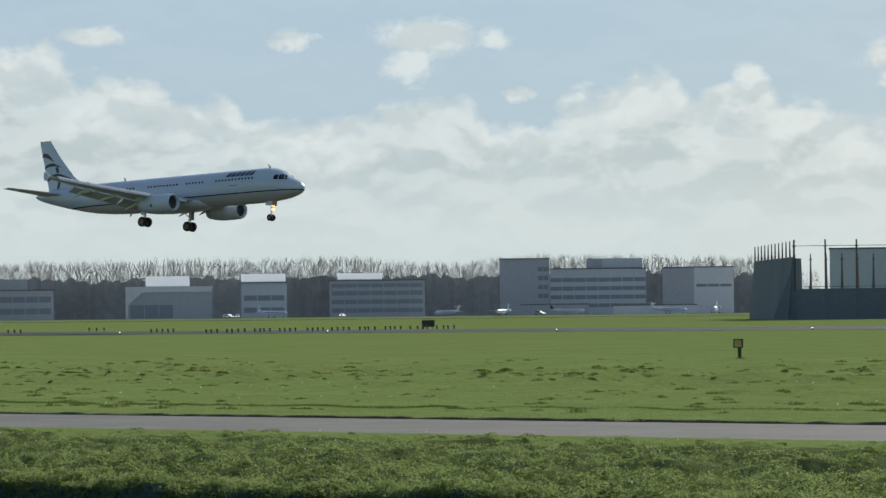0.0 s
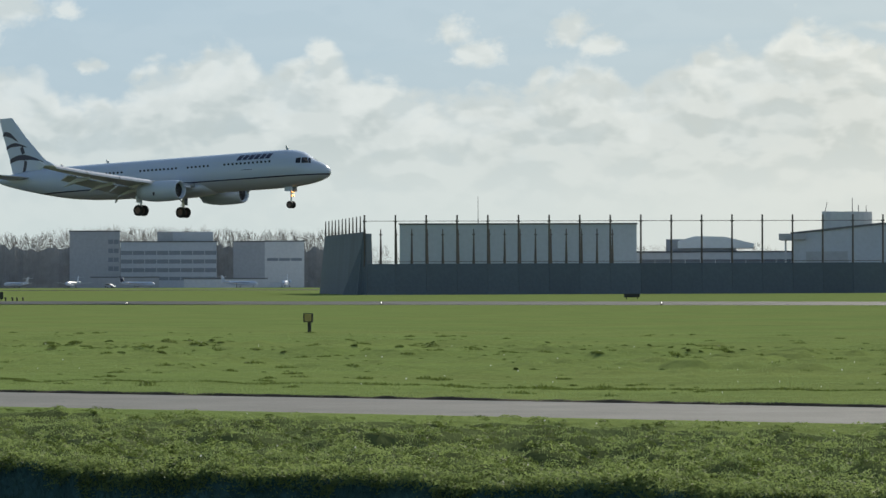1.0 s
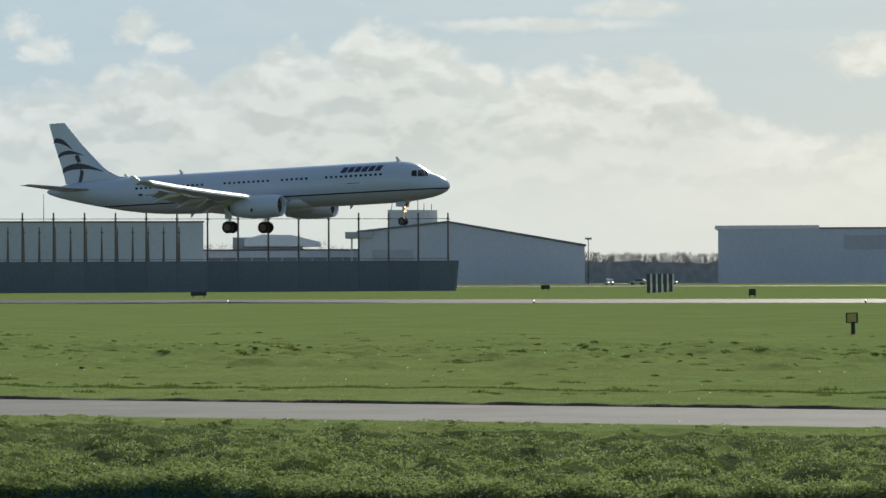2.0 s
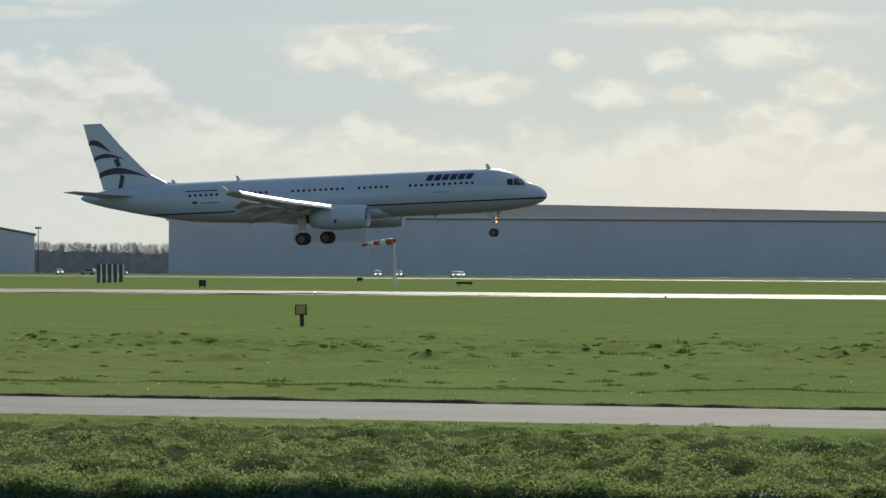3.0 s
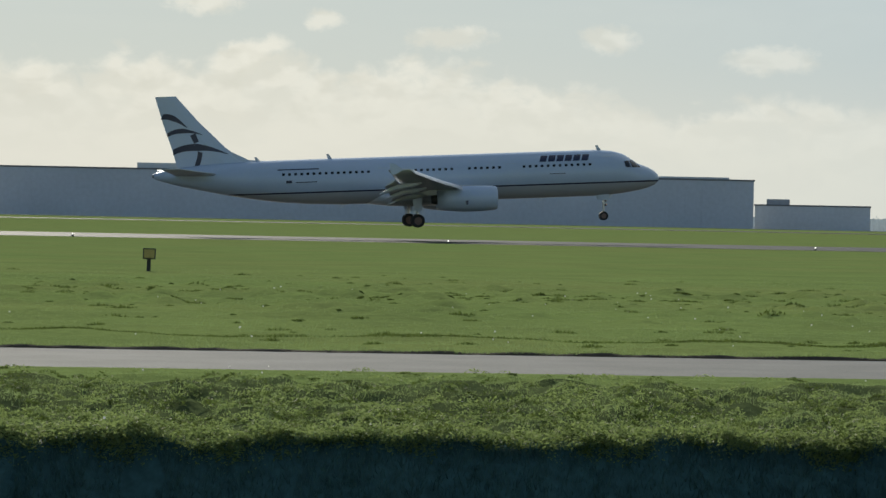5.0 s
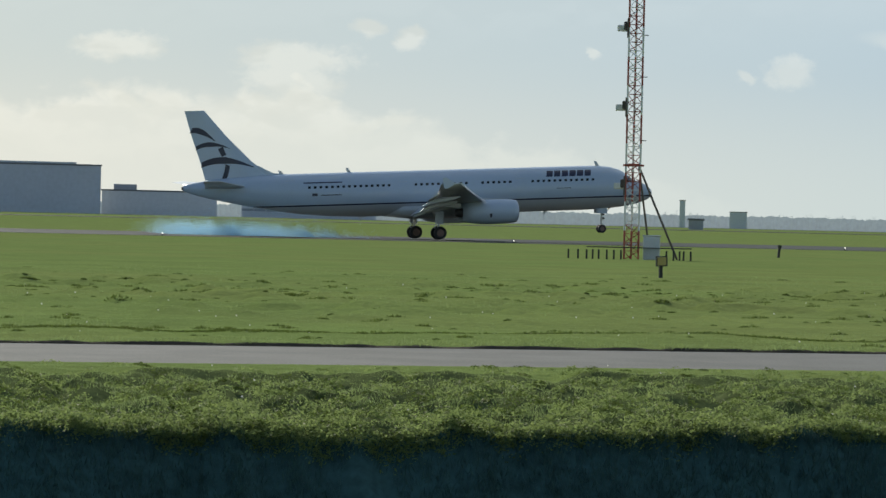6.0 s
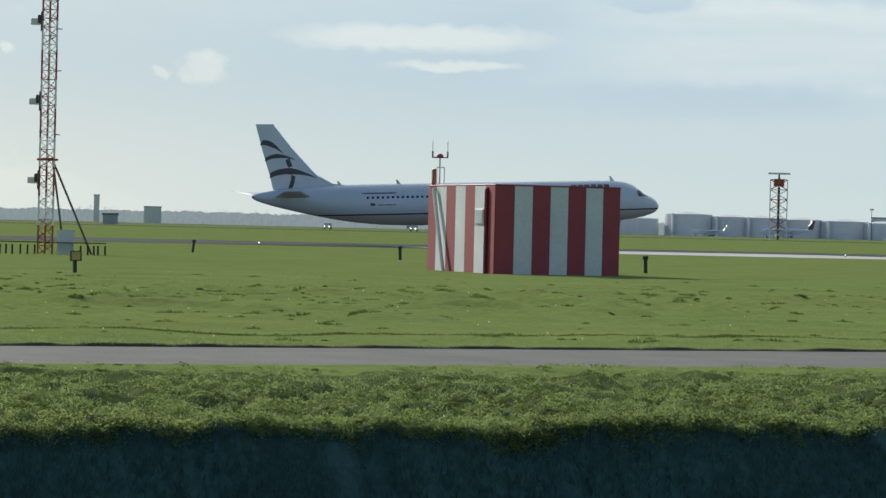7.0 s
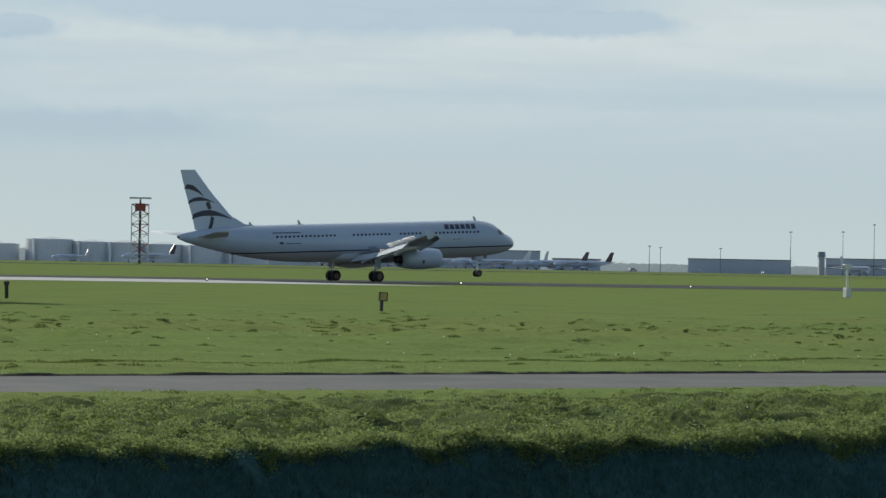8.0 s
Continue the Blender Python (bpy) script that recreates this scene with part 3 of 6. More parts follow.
def build_airliner():
    plane = thing("airliner", pose(0, 308, 0), "white twin-jet airliner with navy tail stripes, landing gear down", "aeroplane")
    paint = livery()
    bm = bmesh.new()
    n = 40
    rings = []
    dense = []
    for a, b in zip(FUSELAGE, FUSELAGE[1:]):
        k = max(1, int((b[0] - a[0]) / 1.2))
        dense += [a[0] + (b[0] - a[0]) * i / k for i in range(k)]
    for aft in dense + [44.52]:
        top, bot, w = hull(aft)
        c, h = (top + bot) / 2, (top - bot) / 2
        x, _ = air(aft, 0)
        rings.append([(x, w * math.sin(2 * math.pi * i / n), NOSE_Z + c + h * math.cos(2 * math.pi * i / n)) for i in range(n)])
    loft(bm, rings)
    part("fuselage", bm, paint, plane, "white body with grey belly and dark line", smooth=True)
    # belly fairing
    bm = bmesh.new()
    rings = []
    for aft, w, zb in ((14.2, 0.9, -1.36), (15.6, 1.75, -1.55), (17.5, 2.15, -1.72), (21.5, 2.2, -1.78), (24.0, 1.9, -1.66), (26.0, 0.9, -1.38)):
        x, _ = air(aft, 0)
        rings.append([(x, w * math.cos(math.pi * i / 12), NOSE_Z - 0.55 + (zb + 0.55) * math.sin(math.pi * i / 12) ** 0.6) for i in range(13)])
    loft(bm, rings)
    part("belly_fairing", bm, M["grey_paint"], plane, smooth=True)
    bm = bmesh.new()
    x, z = air(44.5, 1.62)
    rod(bm, (x + 0.02, 0, z), (x - 0.12, 0, z), 0.15, 0.13, 12)
    part("exhaust_cone", bm, M["dark_metal"], plane)

    def foil(bm, stations, side, thick_up=0.55):
        """stations: y, leading edge aft, chord, height, thickness."""
        rings = []
        for y, le, chord, zz, t in stations:
            ring = []
            for u, up in ((0, 0), (0.06, 0.55), (0.25, 1), (0.5, 0.85), (0.8, 0.35), (1, 0.04), (1, -0.04), (0.8, -0.2), (0.5, -0.55), (0.25, -0.6), (0.06, -0.4)):
                px, pz = air(le + chord * u, zz + up * t / 2)
                ring.append((px, -side * y, pz))
            rings.append(ring)
        return loft(bm, rings)

    def wing_z(y):
        return -0.78 + 0.075 * y + 0.0034 * y * y

    def wing_le(y):
        return 15.9 + 0.515 * (y - 1.5)

    def wing_te(y):
        return 22.9 + (0.05 * (y - 1.5) if y < 6.4 else 0.245 + 0.235 * (y - 6.4))

    for side in (1, -1):
        st = [(y, wing_le(y), wing_te(y) - wing_le(y), wing_z(y), t) for y, t in ((1.2, 0.95), (3.5, 0.75), (6.4, 0.55), (10.0, 0.40), (13.5, 0.30), (16.9, 0.18))]
        wing = part("wing", foil(bmesh.new(), st, side), M["grey_paint"], plane, "swept light grey wing", smooth=True)
        # slats drooped ahead of the leading edge
        for y0, y1 in ((2.6, 5.0), (6.6, 9.9), (10.0, 13.2), (13.3, 16.4)):
            bm = bmesh.new()
            rings = []
            for y in (y0, y1):
                ring = []
                for da, dz in ((-0.30, -0.28), (-0.24, -0.08), (0.10, 0.14), (0.34, 0.20), (0.12, 0.06), (-0.16, -0.20)):
                    px, pz = air(wing_le(y) + da, wing_z(y) + dz)
                    ring.append((px, -side * y, pz))
                rings.append(ring)
            part("slat", loft(bm, rings), M["metal"], wing, "polished metal slat")
        # flaps let down behind the wing
        for y0, y1 in ((2.2, 6.3), (6.5, 12.9)):
            bm = bmesh.new()
            rings = []
            for y in (y0, y1):
                c = 1.5 if y0 < 3 else 1.5 - 0.06 * (y - 6.4)
                ring = []
                for u, up in ((0, 0.0), (0.2, 0.12), (0.6, 0.08), (1, 0.0), (0.6, -0.07), (0.2, -0.1)):
                    px, pz = air(wing_te(y) - 0.05 + c * u * 0.84, wing_z(y) - 0.14 + up - c * u * 0.46)
                    ring.append((px, -side * y, pz))
                rings.append(ring)
            part("flap", loft(bm, rings), M["grey_paint"], wing)
        for y in (4.6, 8.7, 11.9):
            bm = bmesh.new()
            rings = []
            for da, dz, r in ((-2.1, -0.30, 0.05), (-1.4, -0.45, 0.2), (-0.2, -0.55, 0.24), (0.8, -0.85, 0.17), (1.5, -1.15, 0.04)):
                px, pz = air(wing_te(y) + da, wing_z(y) + dz)
                rings.append([(px, -side * y + r * 0.6 * math.cos(k * math.pi / 4), pz + r * math.sin(k * math.pi / 4)) for k in range(8)])
            part("flap_track_fairing", loft(bm, rings), M["grey_paint"], wing, smooth=True)
        # wingtip fence
        bm = bmesh.new()
        tx = [air(wing_le(16.9) + a, wing_z(16.9) + b) for a, b in ((0.5, 0), (1.25, 0.55), (1.6, 0.55), (1.6, 0.0), (1.5, -0.4), (1.2, -0.4))]
        slab(bm, tx, -side * 16.9 - 0.05, -side * 16.9 + 0.05)
        part("wingtip_fence", bm, M["white"], wing, "small white fence")
        # tailplane
        st = [(0.5, 38.6, 4.0, 1.55, 0.42), (3.0, 40.3, 2.9, 1.83, 0.3), (6.2, 42.5, 1.6, 2.18, 0.16)]
        part("tailplane", foil(bmesh.new(), st, side), M["grey_paint"], plane, smooth=True)
        # engine
        ey, ez = -side * 5.75, -1.22
        bm = bmesh.new()
        prof = [(15.6, 0.76), (15.27, 0.85), (15.2, 0.92), (15.29, 1.0), (15.75, 1.07), (16.8, 1.12), (18.3, 1.11), (19.5, 0.98), (20.45, 0.78), (20.4, 0.70), (19.8, 0.66)]
        rings = []
        for aft, r in prof:
            px, pz = air(aft, ez)
            rings.append([(px, ey + r * math.cos(2 * math.pi * k / 28), pz + r * math.sin(2 * math.pi * k / 28)) for k in range(28)])
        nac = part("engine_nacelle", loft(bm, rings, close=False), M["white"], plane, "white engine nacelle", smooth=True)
        bm = bmesh.new()
        px, pz = air(15.27, ez)
        bmesh.ops.create_cone(bm, cap_ends=False, segments=28, radius1=0.925, radius2=1.01, depth=0.16, matrix=Matrix.Translation((px - 0.01, ey, pz)) @ Matrix.Rotation(-math.pi / 2, 4, "Y"))
        part("intake_lip", bm, M["metal"], nac, "bare metal intake lip", smooth=True)
        bm = bmesh.new()
        px, pz = air(15.62, ez)
        rod(bm, (px, ey, pz), (px - 0.05, ey, pz), 0.77, 0.77, 24)
        rod(bm, (px - 0.01, ey, pz), (px + 0.35, ey, pz), 0.28, 0.02, 16)
        for k in range(18):
            a = 2 * math.pi * k / 18
            box(bm, -0.01, 0.03, 0.26, 0.75, -0.05, 0.05, m=Matrix.Translation((px + 0.02, ey, pz)) @ Matrix.Rotation(a, 4, "X") @ Matrix.Rotation(0.5, 4, "Y"))
        part("fan", bm, M["dark_metal"], nac)
        bm = bmesh.new()
        a0, b0 = air(19.6, ez), air(20.9, ez)
        rod(bm, (a0[0], ey, a0[1]), (b0[0], ey, b0[1]), 0.55, 0.34, 18)
        part("exhaust_plug", bm, M["dark_metal"], nac, smooth=True)
        bm = bmesh.new()
        slab(bm, [air(*p) for p in ((16.2, -0.10), (18.0, 0.0), (20.2, -0.15), (22.0, -0.60), (20.6, -0.85), (18.0, -0.45))], ey - 0.18, ey + 0.18)
        part("pylon", bm, M["grey_paint"], nac)
        bm = bmesh.new()
        slab(bm, [air(*p) for p in ((17.8, -1.35), (18.05, -1.38), (18.0, -1.72), (17.86, -1.72))], ey - 1.13 * side - 0.02, ey - 1.10 * side + 0.02)
        part("cowl_mark", bm, M["navy"], nac)
        # main gear
        gy = -side * 3.79
        strut = bmesh.new()
        rod(strut, (0.05, gy, 0.58), (0.1, gy, 2.9), 0.13, 0.17, 10)
        rod(strut, (0.05, gy - 0.62, 0.58), (0.05, gy + 0.62, 0.58), 0.09, 0.09, 8)
        rod(strut, (0.1, gy, 1.6), (-0.1, gy * 0.55, 2.75), 0.06, 0.06, 6)
        rod(strut, (-0.16, gy, 1.5), (-0.32, gy, 1.05), 0.04, 0.04, 6)
        rod(strut, (-0.32, gy, 1.05), (-0.05, gy, 0.62), 0.04, 0.04, 6)
        leg = part("main_gear_leg", strut, M["metal"], plane, "oleo leg with side stay")
        bm = bmesh.new()
        slab(bm, [(0.42, 1.35), (0.5, 2.75), (-0.35, 2.75), (-0.3, 1.45)], gy - side * 0.30 - 0.03, gy - side * 0.30 + 0.03)
        part("gear_door", bm, M["white"], leg)
        for dy in (-0.46, 0.46):
            wheel(leg, 0.05, gy + dy, 0.585, 0.585, 0.42)
    # nose gear
    nx = NOSE_X - 5.07
    bm = bmesh.new()
    rod(bm, (nx, 0, 0.40), (nx + 0.12, 0, 2.4), 0.08, 0.12, 10)
    rod(bm, (nx, -0.32, 0.40), (nx, 0.32, 0.40), 0.06, 0.06, 8)
    rod(bm, (nx + 0.08, 0, 1.5), (nx + 0.95, 0, 2.35), 0.05, 0.05, 6)
    leg = part("nose_gear_leg", bm, M["metal"], plane)
    for dy in (-0.27, 0.27):
        wheel(leg, nx, dy, 0.40, 0.39, 0.22)
    for dy in (-0.42, 0.42):
        bm = bmesh.new()
        slab(bm, [(nx + 0.5, 1.75), (nx + 0.5, 2.4), (nx - 0.5, 2.4), (nx - 0.5, 1.85)], dy - 0.02, dy + 0.02)
        part("nose_gear_door", bm, M["white"], leg)
    for dy in (-0.16, 0.16):
        for zz in (1.35, 1.75):
            bm = bmesh.new()
            rod(bm, (nx + 0.14, dy, zz), (nx + 0.27, dy, zz), 0.085, 0.11, 12)
            part("lamp_housing", bm, M["dark_metal"], leg)
            bm = bmesh.new()
            rod(bm, (nx + 0.262, dy, zz), (nx + 0.274, dy, zz), 0.095, 0.095, 12)
            part("gear_lamp", bm, M["lamp_amber"], leg, "lit amber gear lamp")
    # fin
    bm = bmesh.new()
    rings = []
    for le, te, zz, t in ((36.0, 42.45, 2.30, 0.52), (37.1, 42.62, 3.05, 0.50), (38.2, 42.85, 3.95, 0.44), (40.4, 43.55, 6.2, 0.32), (42.35, 44.15, 8.52, 0.16)):
        ring = []
        c = te - le
        for u, k in ((0, 0), (0.08, 0.6), (0.3, 1), (0.65, 0.75), (1, 0.08), (1, -0.08), (0.65, -0.75), (0.3, -1), (0.08, -0.6)):
            px, pz = air(le + c * u, zz)
            ring.append((px, k * t / 2, pz))
        rings.append(ring)
    fin = part("fin", loft(bm, rings), M["white"], plane, "white fin with navy curved stripes", smooth=False)
    bm = bmesh.new()
    slab(bm, [air(34.6, 2.62), air(36.2, 2.78), air(37.6, 3.5), air(37.6, 2.4)], -0.10, 0.10)
    part("fin_fillet", bm, M["white"], fin)

    def fin_half(aft, z):
        le = np.interp(z, [2.3, 3.05, 3.95, 6.2, 8.52], [36.0, 37.1, 38.2, 40.4, 42.55])
        te = np.interp(z, [2.3, 3.05, 3.95, 6.2, 8.52], [42.45, 42.62, 42.85, 43.55, 44.40])
        t = np.interp(z, [2.3, 3.05, 3.95, 6.2, 8.52], [0.52, 0.50, 0.44, 0.32, 0.16])
        u = (aft - le) / (te - le)
        return float(t / 2 * np.interp(u, [0, 0.08, 0.3, 0.65, 1], [0.1, 0.6, 1, 0.75, 0.08]))

    def stripe(points, widths):
        """A curved stripe of paint on both faces of the fin."""
        for s in (1, -1):
            bm = bmesh.new()
            m = 14
            up, low = [], []
            for i in range(m + 1):
                u = i / m
                p = [(1 - u) ** 2 * points[0][k] + 2 * u * (1 - u) * points[1][k] + u * u * points[2][k] for k in (0, 1)]
                w = float(np.interp(u, [0, 0.5, 1], widths))
                d = (points[2][0] - points[0][0], points[2][1] - points[0][1])
                ln = math.hypot(*d)
                nx_, nz_ = -d[1] / ln * w / 2, d[0] / ln * w / 2
                for lst, sg in ((up, 1), (low, -1)):
                    q = (p[0] + sg * nx_, p[1] + sg * nz_)
                    px, pz = air(*q)
                    lst.append(bm.verts.new((px, s * (fin_half(*q) + 0.022), pz)))
            for i in range(m):
                bm.faces.new((up[i], up[i + 1], low[i + 1], low[i]))
            part("tail_stripe", bm, M["navy"], fin, "navy curved stripe")

    stripe(((43.62, 6.75), (42.75, 6.95), (41.45, 5.75)), (0.52, 0.50, 0.05))
    stripe(((43.22, 5.15), (42.1, 5.85), (40.15, 5.10)), (0.34, 0.42, 0.04))
    stripe(((42.75, 3.65), (40.9, 4.55), (37.95, 3.35)), (0.50, 0.62, 0.05))
    stripe(((40.98, 5.17), (40.88, 4.8), (40.68, 4.44)), (0.50, 0.48, 0.44))
    stripe(((40.40, 3.62), (40.50, 2.6), (41.05, 1.95)), (0.42, 0.42, 0.26))
    # cabin windows, doors, title blocks
    frame_bm = bmesh.new()
    box(frame_bm, -0.12, 0.12, -0.02, 0.02, -0.18, 0.18, bevel=0.03)
    first = None
    rows = [(6.4 + 0.53 * i) for i in range(12)] + [(14.4 + 0.53 * i) for i in range(6)] + [(18.6 + 0.53 * i) for i in range(10)] + [(25.9 + 0.53 * i) for i in range(15)]
    for side in (1, -1):
        for aft in rows:
            z = 1.33
            px, pz = air(aft, z)
            m = Matrix.Translation((px, -side * (hull_y(aft, z) - 0.004), pz)) @ Matrix.Rotation(side * 0.18, 4, "X")
            if first is None:
                first = part("cabin_window", frame_bm, M["glass"], plane)
                first.matrix_basis = m
            else:
                shared("cabin_window", first, plane, m)
        for aft, h in ((4.9, 1.85), (13.4, 1.5), (24.6, 1.5), (35.0, 1.85)):
            bm = bmesh.new()
            ring0, ring1 = [], []
            for da, dz in ((-0.42, -0.35), (0.42, -0.35), (0.42, h), (-0.42, h)):
                for lst, g in ((ring0, 0.012), (ring1, 0.0)):
                    k = 0.96 if g == 0.0 else 1.0
                    q = (aft + da * k, 0.20 + (dz - h / 2) * k + h / 2)
                    px, pz = air(*q)
                    lst.append(bm.verts.new((px, -side * (hull_y(*q) + g + 0.006), pz)))
            for i in range(4):
                j = (i + 1) % 4
                bm.faces.new((ring0[i], ring0[j], ring1[j], ring1[i]))
            part("door_outline", bm, M["grey_paint"], plane)
        # title: six slanted plain blocks
        for i in range(6):
            a0 = 10.85 - 0.74 * i if side == 1 else 6.4 + 0.74 * i
            bm = bmesh.new()
            cells = []
            for j in range(4):
                zz = 1.76 + 0.54 * j / 3
                lean = -0.22 * j / 3
                row = []
                for a in (a0 + lean, a0 - 0.60 + lean):
                    px, pz = air(a, zz)
                    row.append(bm.verts.new((px, -side * (hull_y(a, zz) + 0.012), pz)))
                cells.append(row)
            for r0, r1 in zip(cells, cells[1:]):
                bm.faces.new((r0[0], r0[1], r1[1], r1[0]))
            part("title_block", bm, M["navy"], plane, "navy title block")
        # cockpit panes
        for pts in (((2.02, 1.02), (2.62, 1.00), (2.78, 1.62), (2.46, 1.66)), ((2.72, 1.02), (3.22, 1.04), (3.30, 1.58), (2.88, 1.62)), ((1.78, 0.98), (1.96, 0.99), (2.36, 1.60), (2.16, 1.48))):
            bm = bmesh.new()
            k = 5
            grid = []
            for i in range(k + 1):
                line = []
                for j in range(k + 1):
                    u, v = i / k, j / k
                    q = [(1 - v) * ((1 - u) * pts[0][c] + u * pts[1][c]) + v * ((1 - u) * pts[3][c] + u * pts[2][c]) for c in (0, 1)]
                    line.append(bm.verts.new((air(*q)[0] + 0.02, -side * (hull_y(*q) + 0.03), air(*q)[1] + 0.012)))
                grid.append(line)
            for i in range(k):
                for j in range(k):
                    bm.faces.new((grid[i][j], grid[i + 1][j], grid[i + 1][j + 1], grid[i][j + 1]))
            part("cockpit_pane", bm, M["glass"], plane)
        bm = bmesh.new()
        bm.faces.new([bm.verts.new((air(*q)[0], -side * (hull_y(*q) + 0.012), air(*q)[1])) for q in ((32.6, 0.62), (33.1, 0.62), (33.1, 0.86), (32.6, 0.86))])
        part("flag_mark", bm, M["navy"], plane)
        # small unreadable lettering as thin bars
        for a0, a1, z0, z1 in ((30.2, 33.8, 1.76, 1.86), (30.4, 32.3, 0.64, 0.72), (8.6, 10.0, 0.66, 0.72)):
            bm = bmesh.new()
            bm.faces.new([bm.verts.new((air(*q)[0], -side * (hull_y(*q) + 0.014), air(*q)[1])) for q in ((a0, z0), (a1, z0), (a1, z1), (a0, z1))])
            part("lettering_bar", bm, M["navy"], plane)
    # aerials
    for aft, h in ((5.1, 0.42), (28.9, 0.42), (35.2, 0.34)):
        bm = bmesh.new()
        slab(bm, [air(aft, 2.64), air(aft + 0.38, 2.64), air(aft + 0.5, 2.66 + h), air(aft + 0.3, 2.66 + h)], -0.025, 0.025)
        part("aerial", bm, M["grey_paint"], plane)
    for aft in (10.3, 27.9):
        bm = bmesh.new()
        slab(bm, [air(aft, -1.38), air(aft + 0.34, -1.36), air(aft + 0.44, -1.72), air(aft + 0.3, -1.72)], -0.02, 0.02)
        part("aerial", bm, M["grey_paint"], plane)
    # spoilers, each its own hinge
    spoilers = []
    for side in (1, -1):
        for y0, y1 in ((3.0, 4.6), (6.7, 8.3), (8.4, 10.0), (10.1, 11.7), (11.8, 13.2)):
            ym = (y0 + y1) / 2
            hx, hz = air(wing_te(ym) - 1.15, wing_z(ym) + 0.13)
            bm = bmesh.new()
            k = (wing_te(y1) - wing_te(y0)) / 2
            vs = []
            for zz in (0.0, 0.035):
                vs.append([(k, y0 - ym, zz), (-k, y1 - ym, zz), (-k - 0.78, y1 - ym, zz), (k - 0.78, y0 - ym, zz)])
            vs = [[(x, -side * y, z) for x, y, z in ring] for ring in vs]
            loft(bm, vs)
            sp = part("spoiler", bm, M["grey_paint"], plane)
            sp.matrix_basis = pose(hx, -side * ym, hz)
            spoilers.append((sp, hx, -side * ym, hz))
    return plane, spoilers


def wheel(parent, x, y, z, r, w):
    bm = bmesh.new()
    prof = [(0.58, 0.46), (0.78, 0.50), (0.94, 0.46), (1.0, 0.30), (1.0, -0.30), (0.94, -0.46), (0.78, -0.50), (0.58, -0.46)]
    rings = []
    for k in range(28):
        a = 2 * math.pi * k / 28
        rings.append([(r * q * math.cos(a), v * w, r * q * math.sin(a)) for q, v in prof])
    rings.append(rings[0])
    loft(bm, rings, close=False)
    bmesh.ops.remove_doubles(bm, verts=bm.verts, dist=1e-5)
    tyre = part("tyre", bm, M["black"], parent, smooth=True)
    tyre.matrix_basis = pose(x, y, z)
    bm = bmesh.new()
    rod(bm, (0, -0.42 * w, 0), (0, 0.42 * w, 0), r * 0.6, r * 0.6, 20)
    for k in range(8):
        a = 2 * math.pi * k / 8
        for s in (-1, 1):
            rod(bm, (r * 0.4 * math.cos(a), s * 0.42 * w, r * 0.4 * math.sin(a)), (r * 0.4 * math.cos(a), s * 0.46 * w, r * 0.4 * math.sin(a)), r * 0.07, None, 6)
    rim = part("rim", bm, M["rim"], parent, "red-brown metal rim")
    rim.matrix_basis = pose(x, y, z)


AIRLINER, SPOILERS = build_airliner()

# ---- along the road and the runway ----


def build_signs():
    """Yellow-faced boards on dark posts, one every 37 m."""
    first = None
    for i in range(5):
        x = -71.54 + 36.92 * i
        if first is None:
            first = thing("marker_board", pose(x, 107.0, 0.02), "square yellow-brown marker board on a dark post", "sign", "marker boards along the runway")
            part("post", boxes((-0.06, 0.06, -0.04, 0.04, -0.15, 0.44), bevel=0.01), M["post"], first, "dark post")
            face = part("board", boxes((-0.155, 0.155, -0.06, 0.0, 0.43, 0.69), bevel=0.015), M["yellow"], first, "yellow board")
            face.matrix_basis = pose(0, -0.05, 0)
            rim_bm = bmesh.new()
            for r in ((-0.19, 0.19, -0.115, -0.045, 0.395, 0.425), (-0.19, 0.19, -0.115, -0.045, 0.695, 0.725), (-0.192, -0.160, -0.115, -0.045, 0.40, 0.72), (0.160, 0.192, -0.115, -0.045, 0.40, 0.72)):
                box(rim_bm, *r)
            part("rim", rim_bm, M["post"], first)
        else:
            copy_thing(first, pose(x, 107.0, 0.02, 0, 1.5 * (-1) ** i, 2.0 * i - 4))


build_signs()


def build_low_posts():
    first = None
    for az, d, h in ((22.02, 208.6, 0.85), (25.39, 188.7, 0.64), (29.38, 152.5, 0.72)):
        x, y = polar(az, d)
        if first is None:
            first = thing("marker_post", pose(x, y, 0, 0, 6, 0), "short dark marker post leaning in the grass", "post", "marker posts")
            part("post", boxes((-0.07, 0.07, -0.05, 0.05, -0.1, 0.72), bevel=0.01), M["post"], first)
            part("cap", boxes((-0.11, 0.11, -0.08, 0.08, 0.62, 0.78), bevel=0.02), M["post"], first)
        else:
            copy_thing(first, pose(x, y, 0, 0, -2, 10))


build_low_posts()


